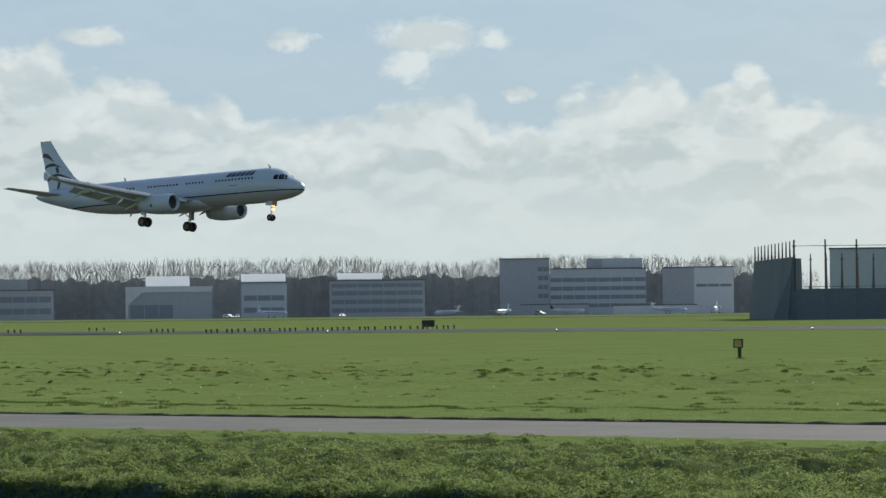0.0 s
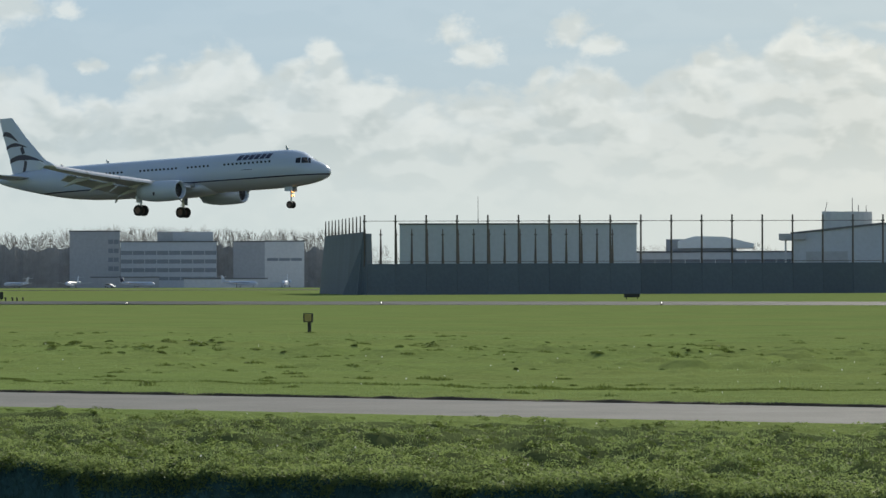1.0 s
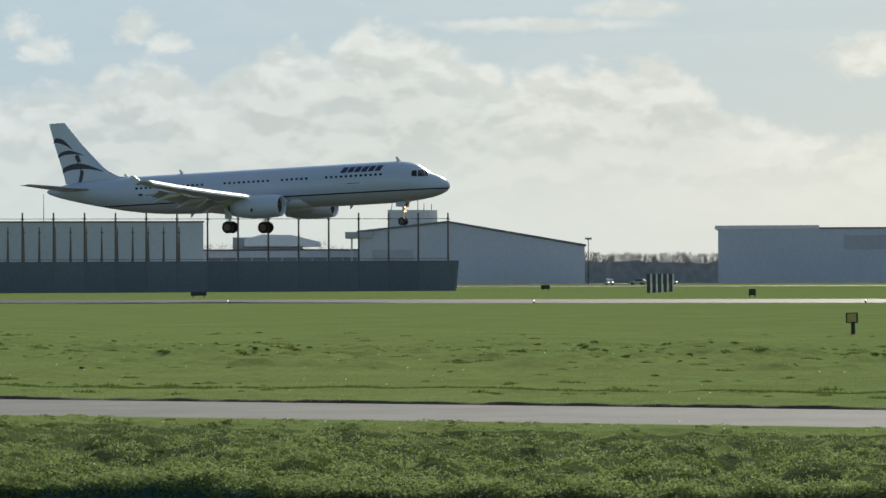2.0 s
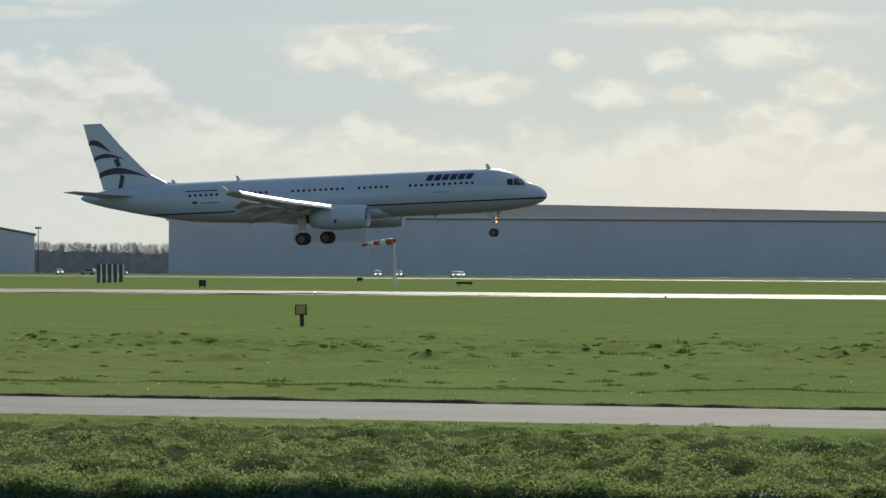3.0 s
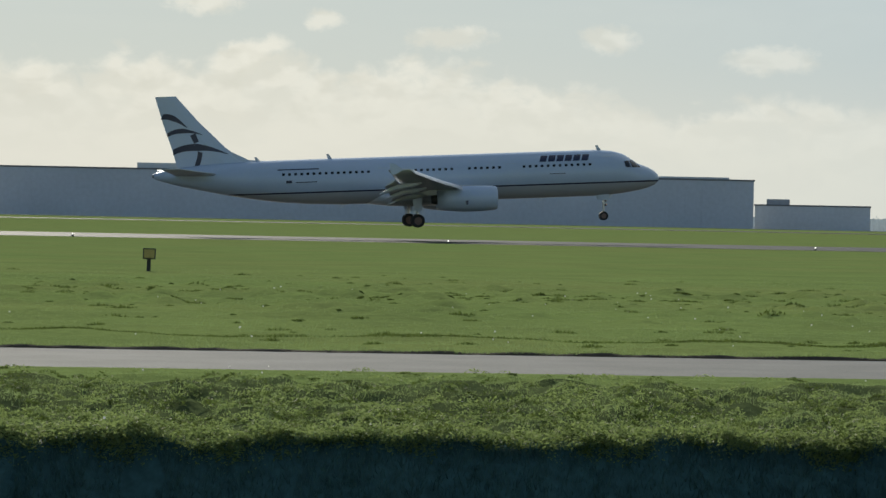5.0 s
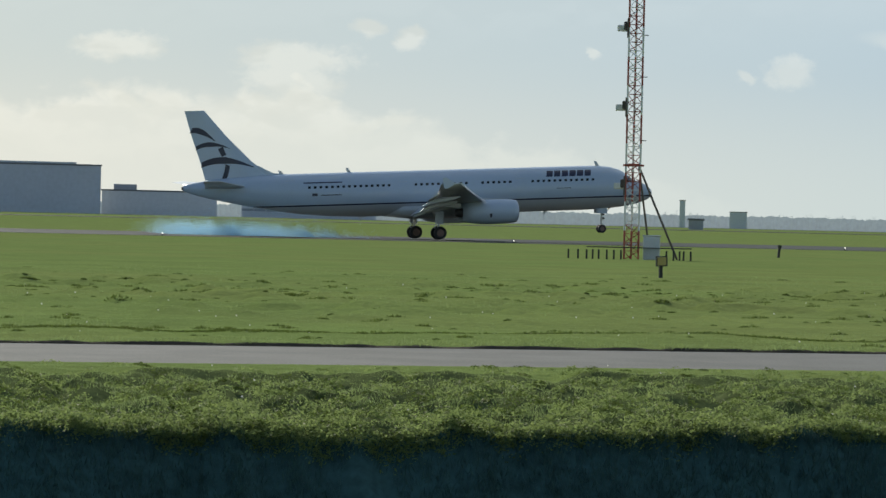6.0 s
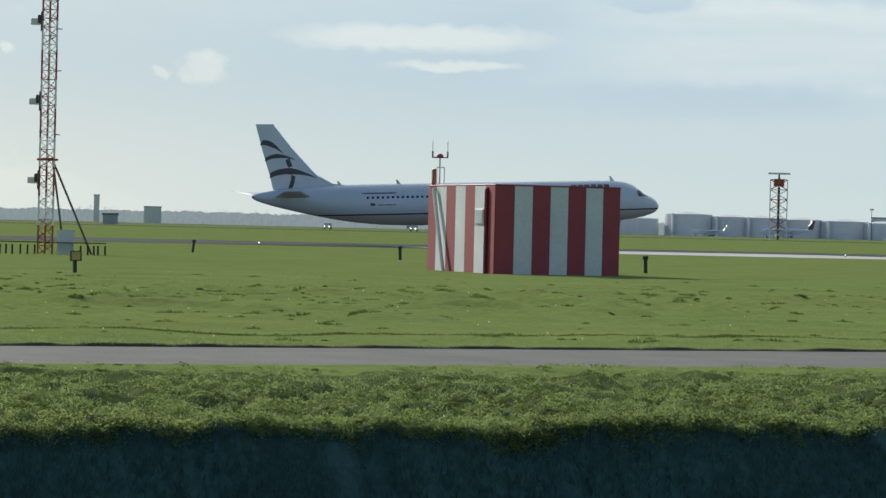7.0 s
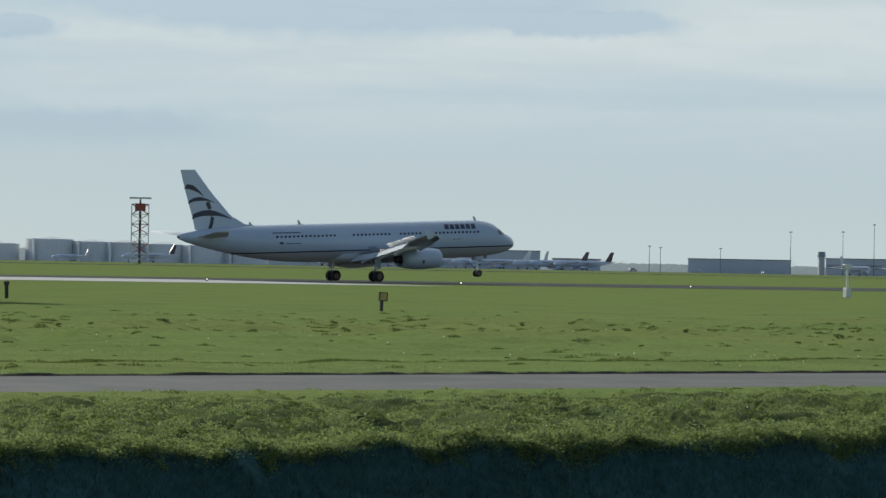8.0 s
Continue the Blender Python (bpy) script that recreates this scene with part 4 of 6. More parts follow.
def build_field_pole():
    x, y = polar(-5.28, 162.6)
    t = thing("weather_pole", pose(x, y, 0), "tall thin dark pole with a short cross arm", "pole")
    bm = bmesh.new()
    rod(bm, (0, 0, -0.3), (-0.06, 0, 5.32), 0.06, 0.035, 8)
    part("pole", bm, M["post"], t)
    bm = bmesh.new()
    rod(bm, (-0.04, 0, 3.72), (0.30, 0, 3.72), 0.03, 0.03, 6)
    part("cross_arm", bm, M["post"], t)
    x, y = polar(-5.06, 163.0)
    t = thing("equipment_box", pose(x, y, 0), "small dark equipment box on short legs in grass", "box")
    part("case", boxes((-0.21, 0.21, -0.2, 0.2, 0.02, 0.38), bevel=0.03), M["post"], t)
    part("lid", boxes((-0.24, 0.24, -0.23, 0.23, 0.37, 0.42), bevel=0.015), M["dark_metal"], t)
    first = None
    for az, lean in ((-5.70, 0), (-5.60, 0), (-4.86, 0), (-4.79, -8)):
        x, y = polar(az, 161.5)
        if first is None:
            first = thing("marker_stake", pose(x, y, 0), "thin dark stake standing in the grass", "stake", "stakes round the pole")
            part("stake", boxes((-0.04, 0.04, -0.03, 0.03, -0.1, 0.74), bevel=0.008), M["post"], first)
        else:
            copy_thing(first, pose(x, y, 0, 0, lean, 0))


build_field_pole()


def build_glide_mast():
    """Lattice mast with aerials, its two back stays, a cabinet and the wire screen on short posts."""
    x, y = polar(19.64, 178.0)
    t = thing("lattice_mast", pose(x, y, 0, 0, 0, -19), "red and white lattice mast with side aerials and stays", "mast")
    top, half = 13.15, 0.36
    for sx, sy in ((-1, -1), (1, -1), (0, 1)):
        for k in range(9):
            z0, z1 = top * k / 9, top * (k + 1) / 9
            bm = bmesh.new()
            rod(bm, (sx * half, sy * half * 0.8, z0 - (0.2 if k == 0 else 0)), (sx * half, sy * half * 0.8, z1), 0.05, 0.05, 8)
            part("mast_leg", bm, M["mast_white"] if k % 2 else M["mast_red"], t)
    corners = [(-half, -half * 0.8), (half, -half * 0.8), (0, half * 0.8)]
    n = 30
    for k in range(n):
        z0, z1 = top * k / n, top * (k + 1) / n
        paint = M["mast_white"] if (k // 4) % 2 else M["mast_red"]
        for i in range(3):
            a, b = corners[i], corners[(i + 1) % 3]
            if k % 2:
                a, b = b, a
            part("brace", rod(bmesh.new(), (*a, z0), (*b, z1), 0.022, 0.022, 4), paint, t)
            part("cross_bar", rod(bmesh.new(), (*a, z1), (*b, z1), 0.016, 0.016, 4), paint, t)
    for q in (-0.34, 0.30):
        part("collar_bar", rod(bmesh.new(), (-0.5, q, 4.75), (0.55, q, 4.75), 0.05, 0.05, 6), M["mast_red"], t)
    for bz in (3.70, 7.65, 11.65):
        bm = bmesh.new()
        box(bm, -0.95, -0.45, -0.12, 0.12, bz - 0.16, bz + 0.16, bevel=0.04)
        ant = part("aerial_box", bm, M["mast_white"], t, "white aerial box")
        bm = bmesh.new()
        box(bm, -0.62, -0.40, -0.16, 0.16, bz - 0.08, bz + 0.34, bevel=0.03)
        box(bm, -0.46, -0.38, -0.5, 0.5, bz - 0.45, bz + 0.5, bevel=0.02)
        part("bracket", bm, M["rust"], ant)
    for q in (9.2, 11.3, 6.0):
        bm = bmesh.new()
        rod(bm, (0.3, -0.3, q), (0.62, -0.3, q), 0.025, 0.025, 5)
        part("peg", bm, M["dark_metal"], t)
    for ex, ey in ((2.35, 0.3), (1.0, 1.6)):
        bm = bmesh.new()
        rod(bm, (0.30, 0, 4.7), (ex, ey, 0.0), 0.055, 0.055, 8)
        part("back_stay", bm, M["rust"], t)
    x, y = polar(19.97, 176.5)
    c = thing("equipment_cabinet", pose(x, y, 0, 0, 0, -20), "pale grey steel cabinet at the foot of a mast", "cabinet")
    part("body", boxes((-0.42, 0.42, -0.3, 0.3, 0.0, 1.2), bevel=0.03), M["mast_white"], c)
    part("roof", boxes((-0.47, 0.47, -0.35, 0.35, 1.2, 1.26), bevel=0.02), M["clad_b"], c)
    part("door", boxes((-0.36, 0.36, -0.325, -0.303, 0.1, 1.12), bevel=0.008), M["clad_b"], c)
    x, y = polar(19.64, 176.0)
    s = thing("wire_screen", pose(x, y, 0, 0, 0, -19.6), "low dark mesh screen laid on short posts", "screen")
    bm = bmesh.new()
    for k in range(9):
        rod(bm, (-2.2, -1.2 + 0.3 * k, 0.62), (3.0, -1.2 + 0.3 * k, 0.62), 0.02, 0.02, 4)
    for k in range(14):
        rod(bm, (-2.2 + 0.4 * k, -1.25, 0.62), (-2.2 + 0.4 * k, 1.25, 0.62), 0.02, 0.02, 4)
    part("mesh_deck", bm, M["post"], s)
    for px in (-3.1, -2.62, -2.2, -1.9, -1.6, -1.2, -0.85, -0.5, 1.75, 2.1, 2.4, 2.6, 2.95):
        bm = bmesh.new()
        box(bm, px - 0.045, px + 0.045, -1.25, -1.16, -0.1, 0.50, bevel=0.01)
        part("short_post", bm, M["post"], s)


build_glide_mast()


def build_hut():
    """Equipment hut painted in red and white upright stripes."""
    cx, cy = polar(26.92, 136.5)
    hut = thing("equipment_hut", pose(cx, cy, 0, 0, 0, -8.0), "box-shaped equipment hut in red and white stripes", "hut")
    w, d, h = 5.13, 8.4, 3.46
    part("core", boxes((0.04, w - 0.04, 0.04, d - 0.04, -0.2, h - 0.06)), M["pale"], hut)
    # front boards, then the side boards
    widths = [0.77, 0.75, 0.73, 0.74, 0.73, 0.72, 0.69]
    x = 0.0
    for i, wd in enumerate(widths):
        part("stripe_panel", boxes((x + 0.004, x + wd - 0.004, -0.03, 0.035, 0.0, h), bevel=0.006), M["red"] if i % 2 == 0 else M["pale"], hut, "red panel" if i % 2 == 0 else "white panel")
        x += wd
    y = 0.0
    for i, wd in enumerate([1.10, 1.34, 1.18, 1.24, 1.18, 1.31, 1.05]):
        part("stripe_panel", boxes((-0.03, 0.035, y + 0.004, y + wd - 0.004, 0.0, h), bevel=0.006), M["red"] if i % 2 == 0 else M["pale"], hut, "red panel" if i % 2 == 0 else "white panel")
        part("stripe_panel", boxes((w - 0.035, w + 0.03, y + 0.004, y + wd - 0.004, 0.0, h), bevel=0.006), M["red"] if i % 2 == 0 else M["pale"], hut)
        y += wd
    part("back_wall", boxes((0.0, w, d - 0.035, d + 0.03, 0.0, h)), M["pale"], hut)
    part("roof", boxes((-0.05, w + 0.05, -0.05, d + 0.05, h, h + 0.06), bevel=0.02), M["red"], hut, "flat roof with a red edge")
    bm = bmesh.new()
    rod(bm, (-0.10, 0.85, 0.0), (-0.10, 0.85, h - 0.15), 0.07, 0.07, 8)
    rod(bm, (-0.10, 0.85, h - 0.15), (0.02, 0.85, h - 0.08), 0.07, 0.07, 8)
    part("downpipe", bm, M["red"], hut, "red drain pipe")
    vent = part("vent", boxes((-0.08, -0.03, 1.25, 2.25, 1.95, 2.55), bevel=0.015), M["pale"], hut, "louvred white vent")
    for k in range(6):
        bm = bmesh.new()
        box(bm, -0.10, -0.075, 1.32, 2.18, 1.99 + 0.09 * k, 2.04 + 0.09 * k)
        part("louvre", bm, M["clad_a"], vent)
    bm = bmesh.new()
    rod(bm, (-0.14, 7.4, h - 0.1), (-0.22, 5.7, 0.0), 0.08, 0.08, 8)
    rod(bm, (-0.14, 7.4, h - 0.1), (0.0, 7.4, h - 0.1), 0.05, 0.05, 8)
    part("stay", bm, M["mast_white"], hut, "white slanting stay")
    # roof aerials
    mx, my, mz = 0.10, 7.4, h + 0.06
    bm = bmesh.new()
    rod(bm, (mx, my, mz - 0.05), (mx, my, mz + 1.15), 0.035, 0.03, 8)
    for q in (-0.16, 0.16):
        rod(bm, (mx + q, my - 0.1, mz), (mx + q, my - 0.1, mz + 0.72), 0.02, 0.02, 6)
    rod(bm, (mx - 0.16, my - 0.1, mz + 0.72), (mx + 0.16, my - 0.1, mz + 0.72), 0.02, 0.02, 6)
    mast = part("roof_mast", bm, M["mast_white"], hut)
    bm = bmesh.new()
    bmesh.ops.create_uvsphere(bm, u_segments=14, v_segments=8, radius=0.14, matrix=Matrix.Translation((mx, my, mz + 1.18)) @ Matrix.Diagonal((1, 1, 0.7, 1)))
    part("obstruction_lamp", bm, M["mast_red"], mast, "red obstruction lamp")
    bm = bmesh.new()
    rod(bm, (mx - 0.32, my, mz + 1.12), (mx + 0.32, my, mz + 1.12), 0.025, 0.025, 6)
    for q in (-0.32, 0.32):
        rod(bm, (mx + q, my, mz + 1.10), (mx + q, my, mz + 1.36), 0.035, 0.035, 6)
        rod(bm, (mx + q, my, mz + 1.36), (mx + q, my, mz + 1.80), 0.014, 0.012, 5)
    part("twin_aerial", bm, M["dark_metal"], mast)
    part("cable_box", boxes((-0.02, 0.14, 7.95, 8.10, h + 0.06, h + 0.72), bevel=0.02), M["mast_red"], hut)


build_hut()


def build_windsock():
    x, y = polar(-16.44, 479.0)
    t = thing("windsock", pose(x, y, far_rise(y)), "red and white windsock streaming from a pale pole", "windsock")
    bm = bmesh.new()
    rod(bm, (0, 0, -0.3), (0, 0, 6.35), 0.13, 0.10, 10)
    rod(bm, (0.28, 0, -0.3), (0.28, 0, 4.0), 0.06, 0.06, 6)
    part("pole", bm, M["mast_white"], t)
    part("head", boxes((-0.2, 0.25, -0.2, 0.2, 6.05, 6.5), bevel=0.03), M["mast_red"], t)
    for i in range(5):
        x0, x1 = -0.3 - 0.86 * i, -0.3 - 0.86 * (i + 1)
        r0, r1 = 0.45 - 0.05 * i, 0.45 - 0.05 * (i + 1)
        zz0, zz1 = 6.15 - 0.02 * i * i, 6.15 - 0.02 * (i + 1) ** 2
        bm = bmesh.new()
        loft(bm, [[(a, r * math.cos(k * math.pi / 8), z + r * math.sin(k * math.pi / 8)) for k in range(16)] for a, r, z in ((x0, r0, zz0), ((x0 + x1) / 2, (r0 + r1) / 2 * 1.03, (zz0 + zz1) / 2), (x1, r1, zz1))])
        part("sock_band", bm, M["mast_red"] if i % 2 == 0 else M["mast_white"], t, "red cloth band" if i % 2 == 0 else "white cloth band", smooth=True)


build_windsock()


def build_screen_fence():
    """The noise screen: a dark solid wall with tall posts and wires above it, on three sides."""
    t = thing("noise_screen", pose(0, 0, 0), "dark noise screen wall with tall posts and wires", "fence")
    a, b = Vector((*polar(-32.87, 632.0), 0)), Vector((*polar(-24.48, 646.0), 0))
    c = Vector((*polar(-33.50, 697.0), 0))
    d = c + (b - a) * 0.605

    def wall_run(p, q, n, h, foot, tall, tapered, wires=True, post_h=14.3, stop=None):
        p, q = p.copy(), q.copy()
        p.z, q.z = far_rise(p.y), far_rise(q.y)
        u = (q - p).normalized()
        out = Vector((u.y, -u.x, 0))
        bm0 = bmesh.new()
        step = (q - p).length / n
        loft(bm0, [[(x, -foot, -0.5), (x, foot, -0.5), (x, 0.18, h), (x, -0.18, h)] for x in (0.02, step - 0.02)])
        ang = math.atan2(u.y, u.x)
        panel = None
        for i in range(n):
            s = p + (q - p) * i / n
            m = Matrix.Translation(s) @ Matrix.Rotation(ang, 4, "Z")
            if panel is None:
                panel = part("wall_panel", bm0, M["fence"], t)
                panel.matrix_basis = m
            else:
                shared("wall_panel", panel, t, m)
        pb = bmesh.new()
        rod(pb, (0, 0, h - 0.5 if not tapered else 0.0), (0, 0, post_h), 0.42 if tapered else 0.19, 0.10 if tapered else 0.15, 8)
        box(pb, -0.3, 0.3, -0.08, 0.08, post_h - 1.25, post_h - 1.0)
        post = None
        for i in range(n + 1):
            s = p + (q - p) * i / n
            m = Matrix.Translation(s) @ Matrix.Rotation(ang, 4, "Z")
            if post is None:
                post = part("screen_post", pb, M["rust"], t)
                post.matrix_basis = m
            else:
                shared("screen_post", post, t, m)
        if wires:
            for zz in (h + 0.35, post_h - 1.1):
                bm = bmesh.new()
                rod(bm, p + Vector((0, 0, zz)), q + Vector((0, 0, zz)), 0.055, 0.055, 5)
                part("wire", bm, M["rust"], t)

    wall_run(a, b, 17, 5.55, 0.5, True, False)
    wall_run(a + Vector((-0.6, 0.8, 0)), c, 11, 11.3, 1.3, True, True, wires=False, post_h=14.2)
    wall_run(c + (b - a) * 0.05, d, 17, 4.6, 0.4, False, True, wires=False, post_h=12.7)
    bm = bmesh.new()
    u = (b - a).normalized()
    e, zb = b + u * 2.0, far_rise(b.y)
    loft(bm, [[(b.x, b.y - 0.5, zb - 0.5), (b.x, b.y + 0.5, zb - 0.5), (b.x, b.y + 0.18, zb + 5.55), (b.x, b.y - 0.18, zb + 5.55)], [(e.x - 0.6, e.y - 0.9, zb - 0.5), (e.x - 0.6, e.y + 0.1, zb - 0.5), (e.x, e.y + 0.18, zb + 5.55), (e.x, e.y - 0.18, zb + 5.55)]])
    part("end_panel", bm, M["fence"], t)
    # flared end skirt
    bm = bmesh.new()
    z = far_rise(a.y)
    loft(bm, [[(a.x - 7.6, a.y + 4.0, z - 0.5), (a.x + 0.8, a.y - 0.5, z - 0.5), (a.x + 0.6, a.y + 2, z - 0.5)], [(a.x - 4.2, a.y + 4.5, z + 6.5), (a.x + 0.3, a.y, z + 11.0), (a.x + 0.2, a.y + 2, z + 11.0)]])
    part("end_skirt", bm, M["fence"], t)


build_screen_fence()


def build_board(name, az, d, w, h, label, mat, legs=True, group=""):
    x, y = polar(az, d)
    t = thing(name, pose(x, y, far_rise(y), 0, 0, -az), label, "sign", group)
    part("board", boxes((-w / 2, w / 2, -0.15, 0.15, 0.25, 0.25 + h), bevel=0.04), mat, t)
    if legs:
        for q in (-w * 0.35, w * 0.35):
            part("leg", boxes((q - 0.06, q + 0.06, -0.06, 0.06, -0.2, 0.3)), M["post"], t)
    return t


for az, d, w, h in ((-38.81, 470.0, 1.7, 0.9), (-28.53, 470.0, 2.1, 0.5), (-22.9, 640.0, 1.6, 0.75), (-19.55, 420.0, 0.85, 0.75), (-17.0, 620.0, 1.0, 0.5), (-15.3, 520.0, 2.4, 0.35)):
    build_board("taxiway_sign", az, d, w, h, "low dark taxiway sign board beside the runway", M["post"], group="taxiway signs")


def build_panels():
    """Upright striped panels in a row."""
    for i in range(5):
        x, y = polar(-21.22 + 0.09 * i, 545.0 + 6 * i)
        t = thing("striped_panel", pose(x, y, far_rise(y), 0, 0, 20), "tall narrow dark panel with a pale edge", "panel", "striped panels")
        part("dark_panel", boxes((-0.34, 0.20, -0.1, 0.1, -0.1, 2.9), bevel=0.02), M["dark_metal"], t)
        part("pale_panel", boxes((0.20, 0.42, -0.1, 0.1, -0.1, 2.9), bevel=0.02), M["mast_white"], t)


build_panels()


def build_lights():
    """Rows of small approach light stands beyond the runway's start."""
    r = random.Random(4)
    first = None
    spots = [(-45.6 + 0.10 * i, 455.0) for i in range(3)] + [(-44.3 + 0.12 * i, 520.0) for i in range(3)] + [(-43.3 + 0.09 * i, 430.0) for i in range(5)]
    spots += [(-42.4 + 0.085 * i + r.uniform(-0.02, 0.02), 400.0 + 1.2 * i) for i in range(48) if i % 5 != 3]
    for az, d in spots:
        x, y = polar(az, d)
        if first is None:
            first = thing("light_stand", pose(x, y, far_rise(y)), "small dark runway light on a thin stand", "runway light", "approach lights")
            part("stem", boxes((-0.06, 0.06, -0.06, 0.06, -0.2, 0.32)), M["post"], first)
            bm = bmesh.new()
            rod(bm, (0, -0.12, 0.40), (0, 0.12, 0.40), 0.10, 0.08, 8)
            part("head", bm, M["post"], first)
        else:
            copy_thing(first, pose(x, y, far_rise(y)))
    # edge lights of the runway
    one = None
    for i in range(22):
        x = -300 + 30.0 * i
        if one is None:
            one = thing("edge_light", pose(x, RUN0 + 1.5, 0.03), "small white runway edge light", "runway light", "edge lights")
            bm = bmesh.new()
            rod(bm, (0, 0, 0), (0, 0, 0.16), 0.09, 0.07, 8)
            part("base", bm, M["dark_metal"], one)
            bm = bmesh.new()
            bmesh.ops.create_uvsphere(bm, u_segments=8, v_segments=6, radius=0.05, matrix=Matrix.Translation((0, 0, 0.2)))
            part("lens", bm, M["lamp_white"], one, "lit white lens")
        else:
            copy_thing(one, pose(x, RUN0 + 1.5, 0.03))


build_lights()


def build_transmissometer():
    x, y = polar(42.97, 271.0)
    t = thing("sensor_post", pose(x, y, 0.0), "white weather sensor post with a wide foot", "sensor")
    part("foot", boxes((-0.26, 0.26, -0.22, 0.22, -0.1, 0.75), bevel=0.04), M["mast_white"], t)
    bm = bmesh.new()
    rod(bm, (0, 0, 0.7), (0, 0, 2.35), 0.09, 0.07, 10)
    part("post", bm, M["mast_white"], t)
    part("sensor_head", boxes((-0.42, 0.34, -0.16, 0.16, 2.2, 2.55), bevel=0.05), M["mast_white"], t)
    part("hood", boxes((-0.62, -0.40, -0.12, 0.12, 2.26, 2.48), bevel=0.03), M["clad_c"], t)


build_transmissometer()

# ---- the far side: buildings, trees, parked aircraft ----


def facade(name, az0, az1, d, el, depth, mat, label, bands=(), roof_mat=None, turn=0.0, doors=(), group="", joints=0, lift=0.0):
    """A building whose front spans two bearings; el is the bearing of its top edge above the horizon."""
    x0, y0 = polar(az0, d)
    x1, y1 = polar(az1, d)
    w = math.hypot(x1 - x0, y1 - y0)
    base = far_rise(min(y0, y1)) + 0.05
    h = EYE.z + d * math.tan(radians(el)) - base
    t = thing(name, Matrix.Translation(((x0 + x1) / 2, (y0 + y1) / 2, base)) @ Matrix.Rotation(math.atan2(y1 - y0, x1 - x0) + radians(turn), 4, "Z"), label, "building", group)
    part("wall", boxes((-w / 2, w / 2, 0, depth, -0.6 + lift, h)), mat, t)
    part("roof", boxes((-w / 2 - 0.3, w / 2 + 0.3, -0.3, depth + 0.3, h, h + 0.5), bevel=0.05), roof_mat or M["roof"], t)
    for z0, z1, a, b in bands:
        n = max(2, int((b - a) * w / 5.0))
        for k in range(n):
            p = -w / 2 + w * (a + (b - a) * k / n)
            q = -w / 2 + w * (a + (b - a) * (k + 1) / n)
            part("window", boxes((p + 0.15, q - 0.15, -0.12, 0.1, h * z0, h * z1)), M["window"], t)
    for a, b, top in doors:
        part("door", boxes((-w / 2 + w * a, -w / 2 + w * b, -0.15, 0.1, -0.1, h * top), bevel=0.03), mat, t)
    if joints:
        for k in range(1, joints):
            p = -w / 2 + w * k / joints
            part("panel_rib", boxes((p - 0.10, p + 0.10, -0.10, 0.05, 0.0, h - 0.3)), mat, t)
    return t, w, h


def rooflight(t, x0, x1, z0, rise):
    """A long white rooflight sloping up from the eaves."""
    bm = bmesh.new()
    loft(bm, [[(x, -0.2, z0), (x, -0.2, z0 + 0.3), (x, rise * 3.4, z0 + rise), (x, rise * 3.4, z0)] for x in (x0, x1)])
    return part("rooflight", bm, M["clad_w"], t, "white sloping rooflight")


def roof_block(t, x0, x1, y0, y1, z0, z1, mat, name="roof_block", label=""):
    return part(name, boxes((x0, x1, y0, y1, z0, z1), bevel=0.06), mat, t, label)


D1 = 1500.0
t, w, h = facade("office_building", -46.6, -44.87, D1, 0.475, 30, M["clad_c"], "dark blue-grey low office with flat roof", bands=((0.2, 0.4, 0.02, 0.98), (0.6, 0.8, 0.02, 0.98)))
roof_block(t, -w / 2, w * 0.26, 4, 24, h, h + 4.9, M["clad_c"])
t, w, h = facade("office_building", -43.71, -42.31, D1, 0.50, 32, M["clad_c"], "dark hangar with pale roof edge and white rooflight", bands=((0.02, 0.45, 0.05, 0.55),), roof_mat=M["clad_b"])
rooflight(t, -w / 2 + 8.5, w / 2 - 9.5, h + 0.5, 4.6)
part("eaves", boxes((-w / 2, w / 2, -0.5, 0.0, h * 0.86, h)), M["clad_b"], t, "pale eaves")
bm = bmesh.new()
slab(bm, [(-w / 2, 0), (-w / 2, h * 0.86), (-w / 2 + 7, h * 0.86), (-w / 2 + 1, h * 0.45), (-w / 2 + 1, 0)], -0.6, 0.0)
part("side_fin", bm, M["clad_b"], t)
t, w, h = facade("office_building", -41.84, -41.10, D1, 0.56, 26, M["clad_a"], "blue-grey block with sloping white roof panel", bands=((0.15, 0.3, 0.05, 0.95), (0.5, 0.65, 0.05, 0.95)))
rooflight(t, -w / 2, w / 2 - 0.5, h + 0.5, 3.6)
t, w, h = facade("office_building", -40.41, -38.86, D1, 0.582, 30, M["clad_c"], "long dark office with rows of window bands", bands=((0.12, 0.24, 0.02, 0.98), (0.36, 0.48, 0.02, 0.98), (0.60, 0.72, 0.02, 0.98), (0.82, 0.92, 0.02, 0.98)))
rooflight(t, -w / 2 + 3.5, -w / 2 + 22.5, h + 0.5, 2.9)
t, w, h = facade("office_building", -37.64, -36.83, D1, 0.905, 24, M["clad_c"], "tall dark office tower with flat roof", bands=((0.30, 0.38, 0.76, 0.98), (0.46, 0.54, 0.76, 0.98), (0.62, 0.70, 0.76, 0.98), (0.78, 0.86, 0.76, 0.98)))
t, w, h = facade("office_building", -36.82, -35.27, D1, 0.735, 30, M["clad_a"], "grey office with dark window bands", bands=((0.16, 0.24, 0.0, 1.0), (0.34, 0.43, 0.0, 1.0), (0.53, 0.62, 0.0, 1.0), (0.72, 0.81, 0.0, 1.0)))
roof_block(t, -w / 2 + 15.5, w / 2 - 1.5, 4, 24, h, h + 4.5, M["clad_c"])
roof_block(t, -w / 2 + 22, w / 2 - 1.4, 3.6, 4, h + 0.6, h + 4.3, M["clad_a"], "plant_screen")
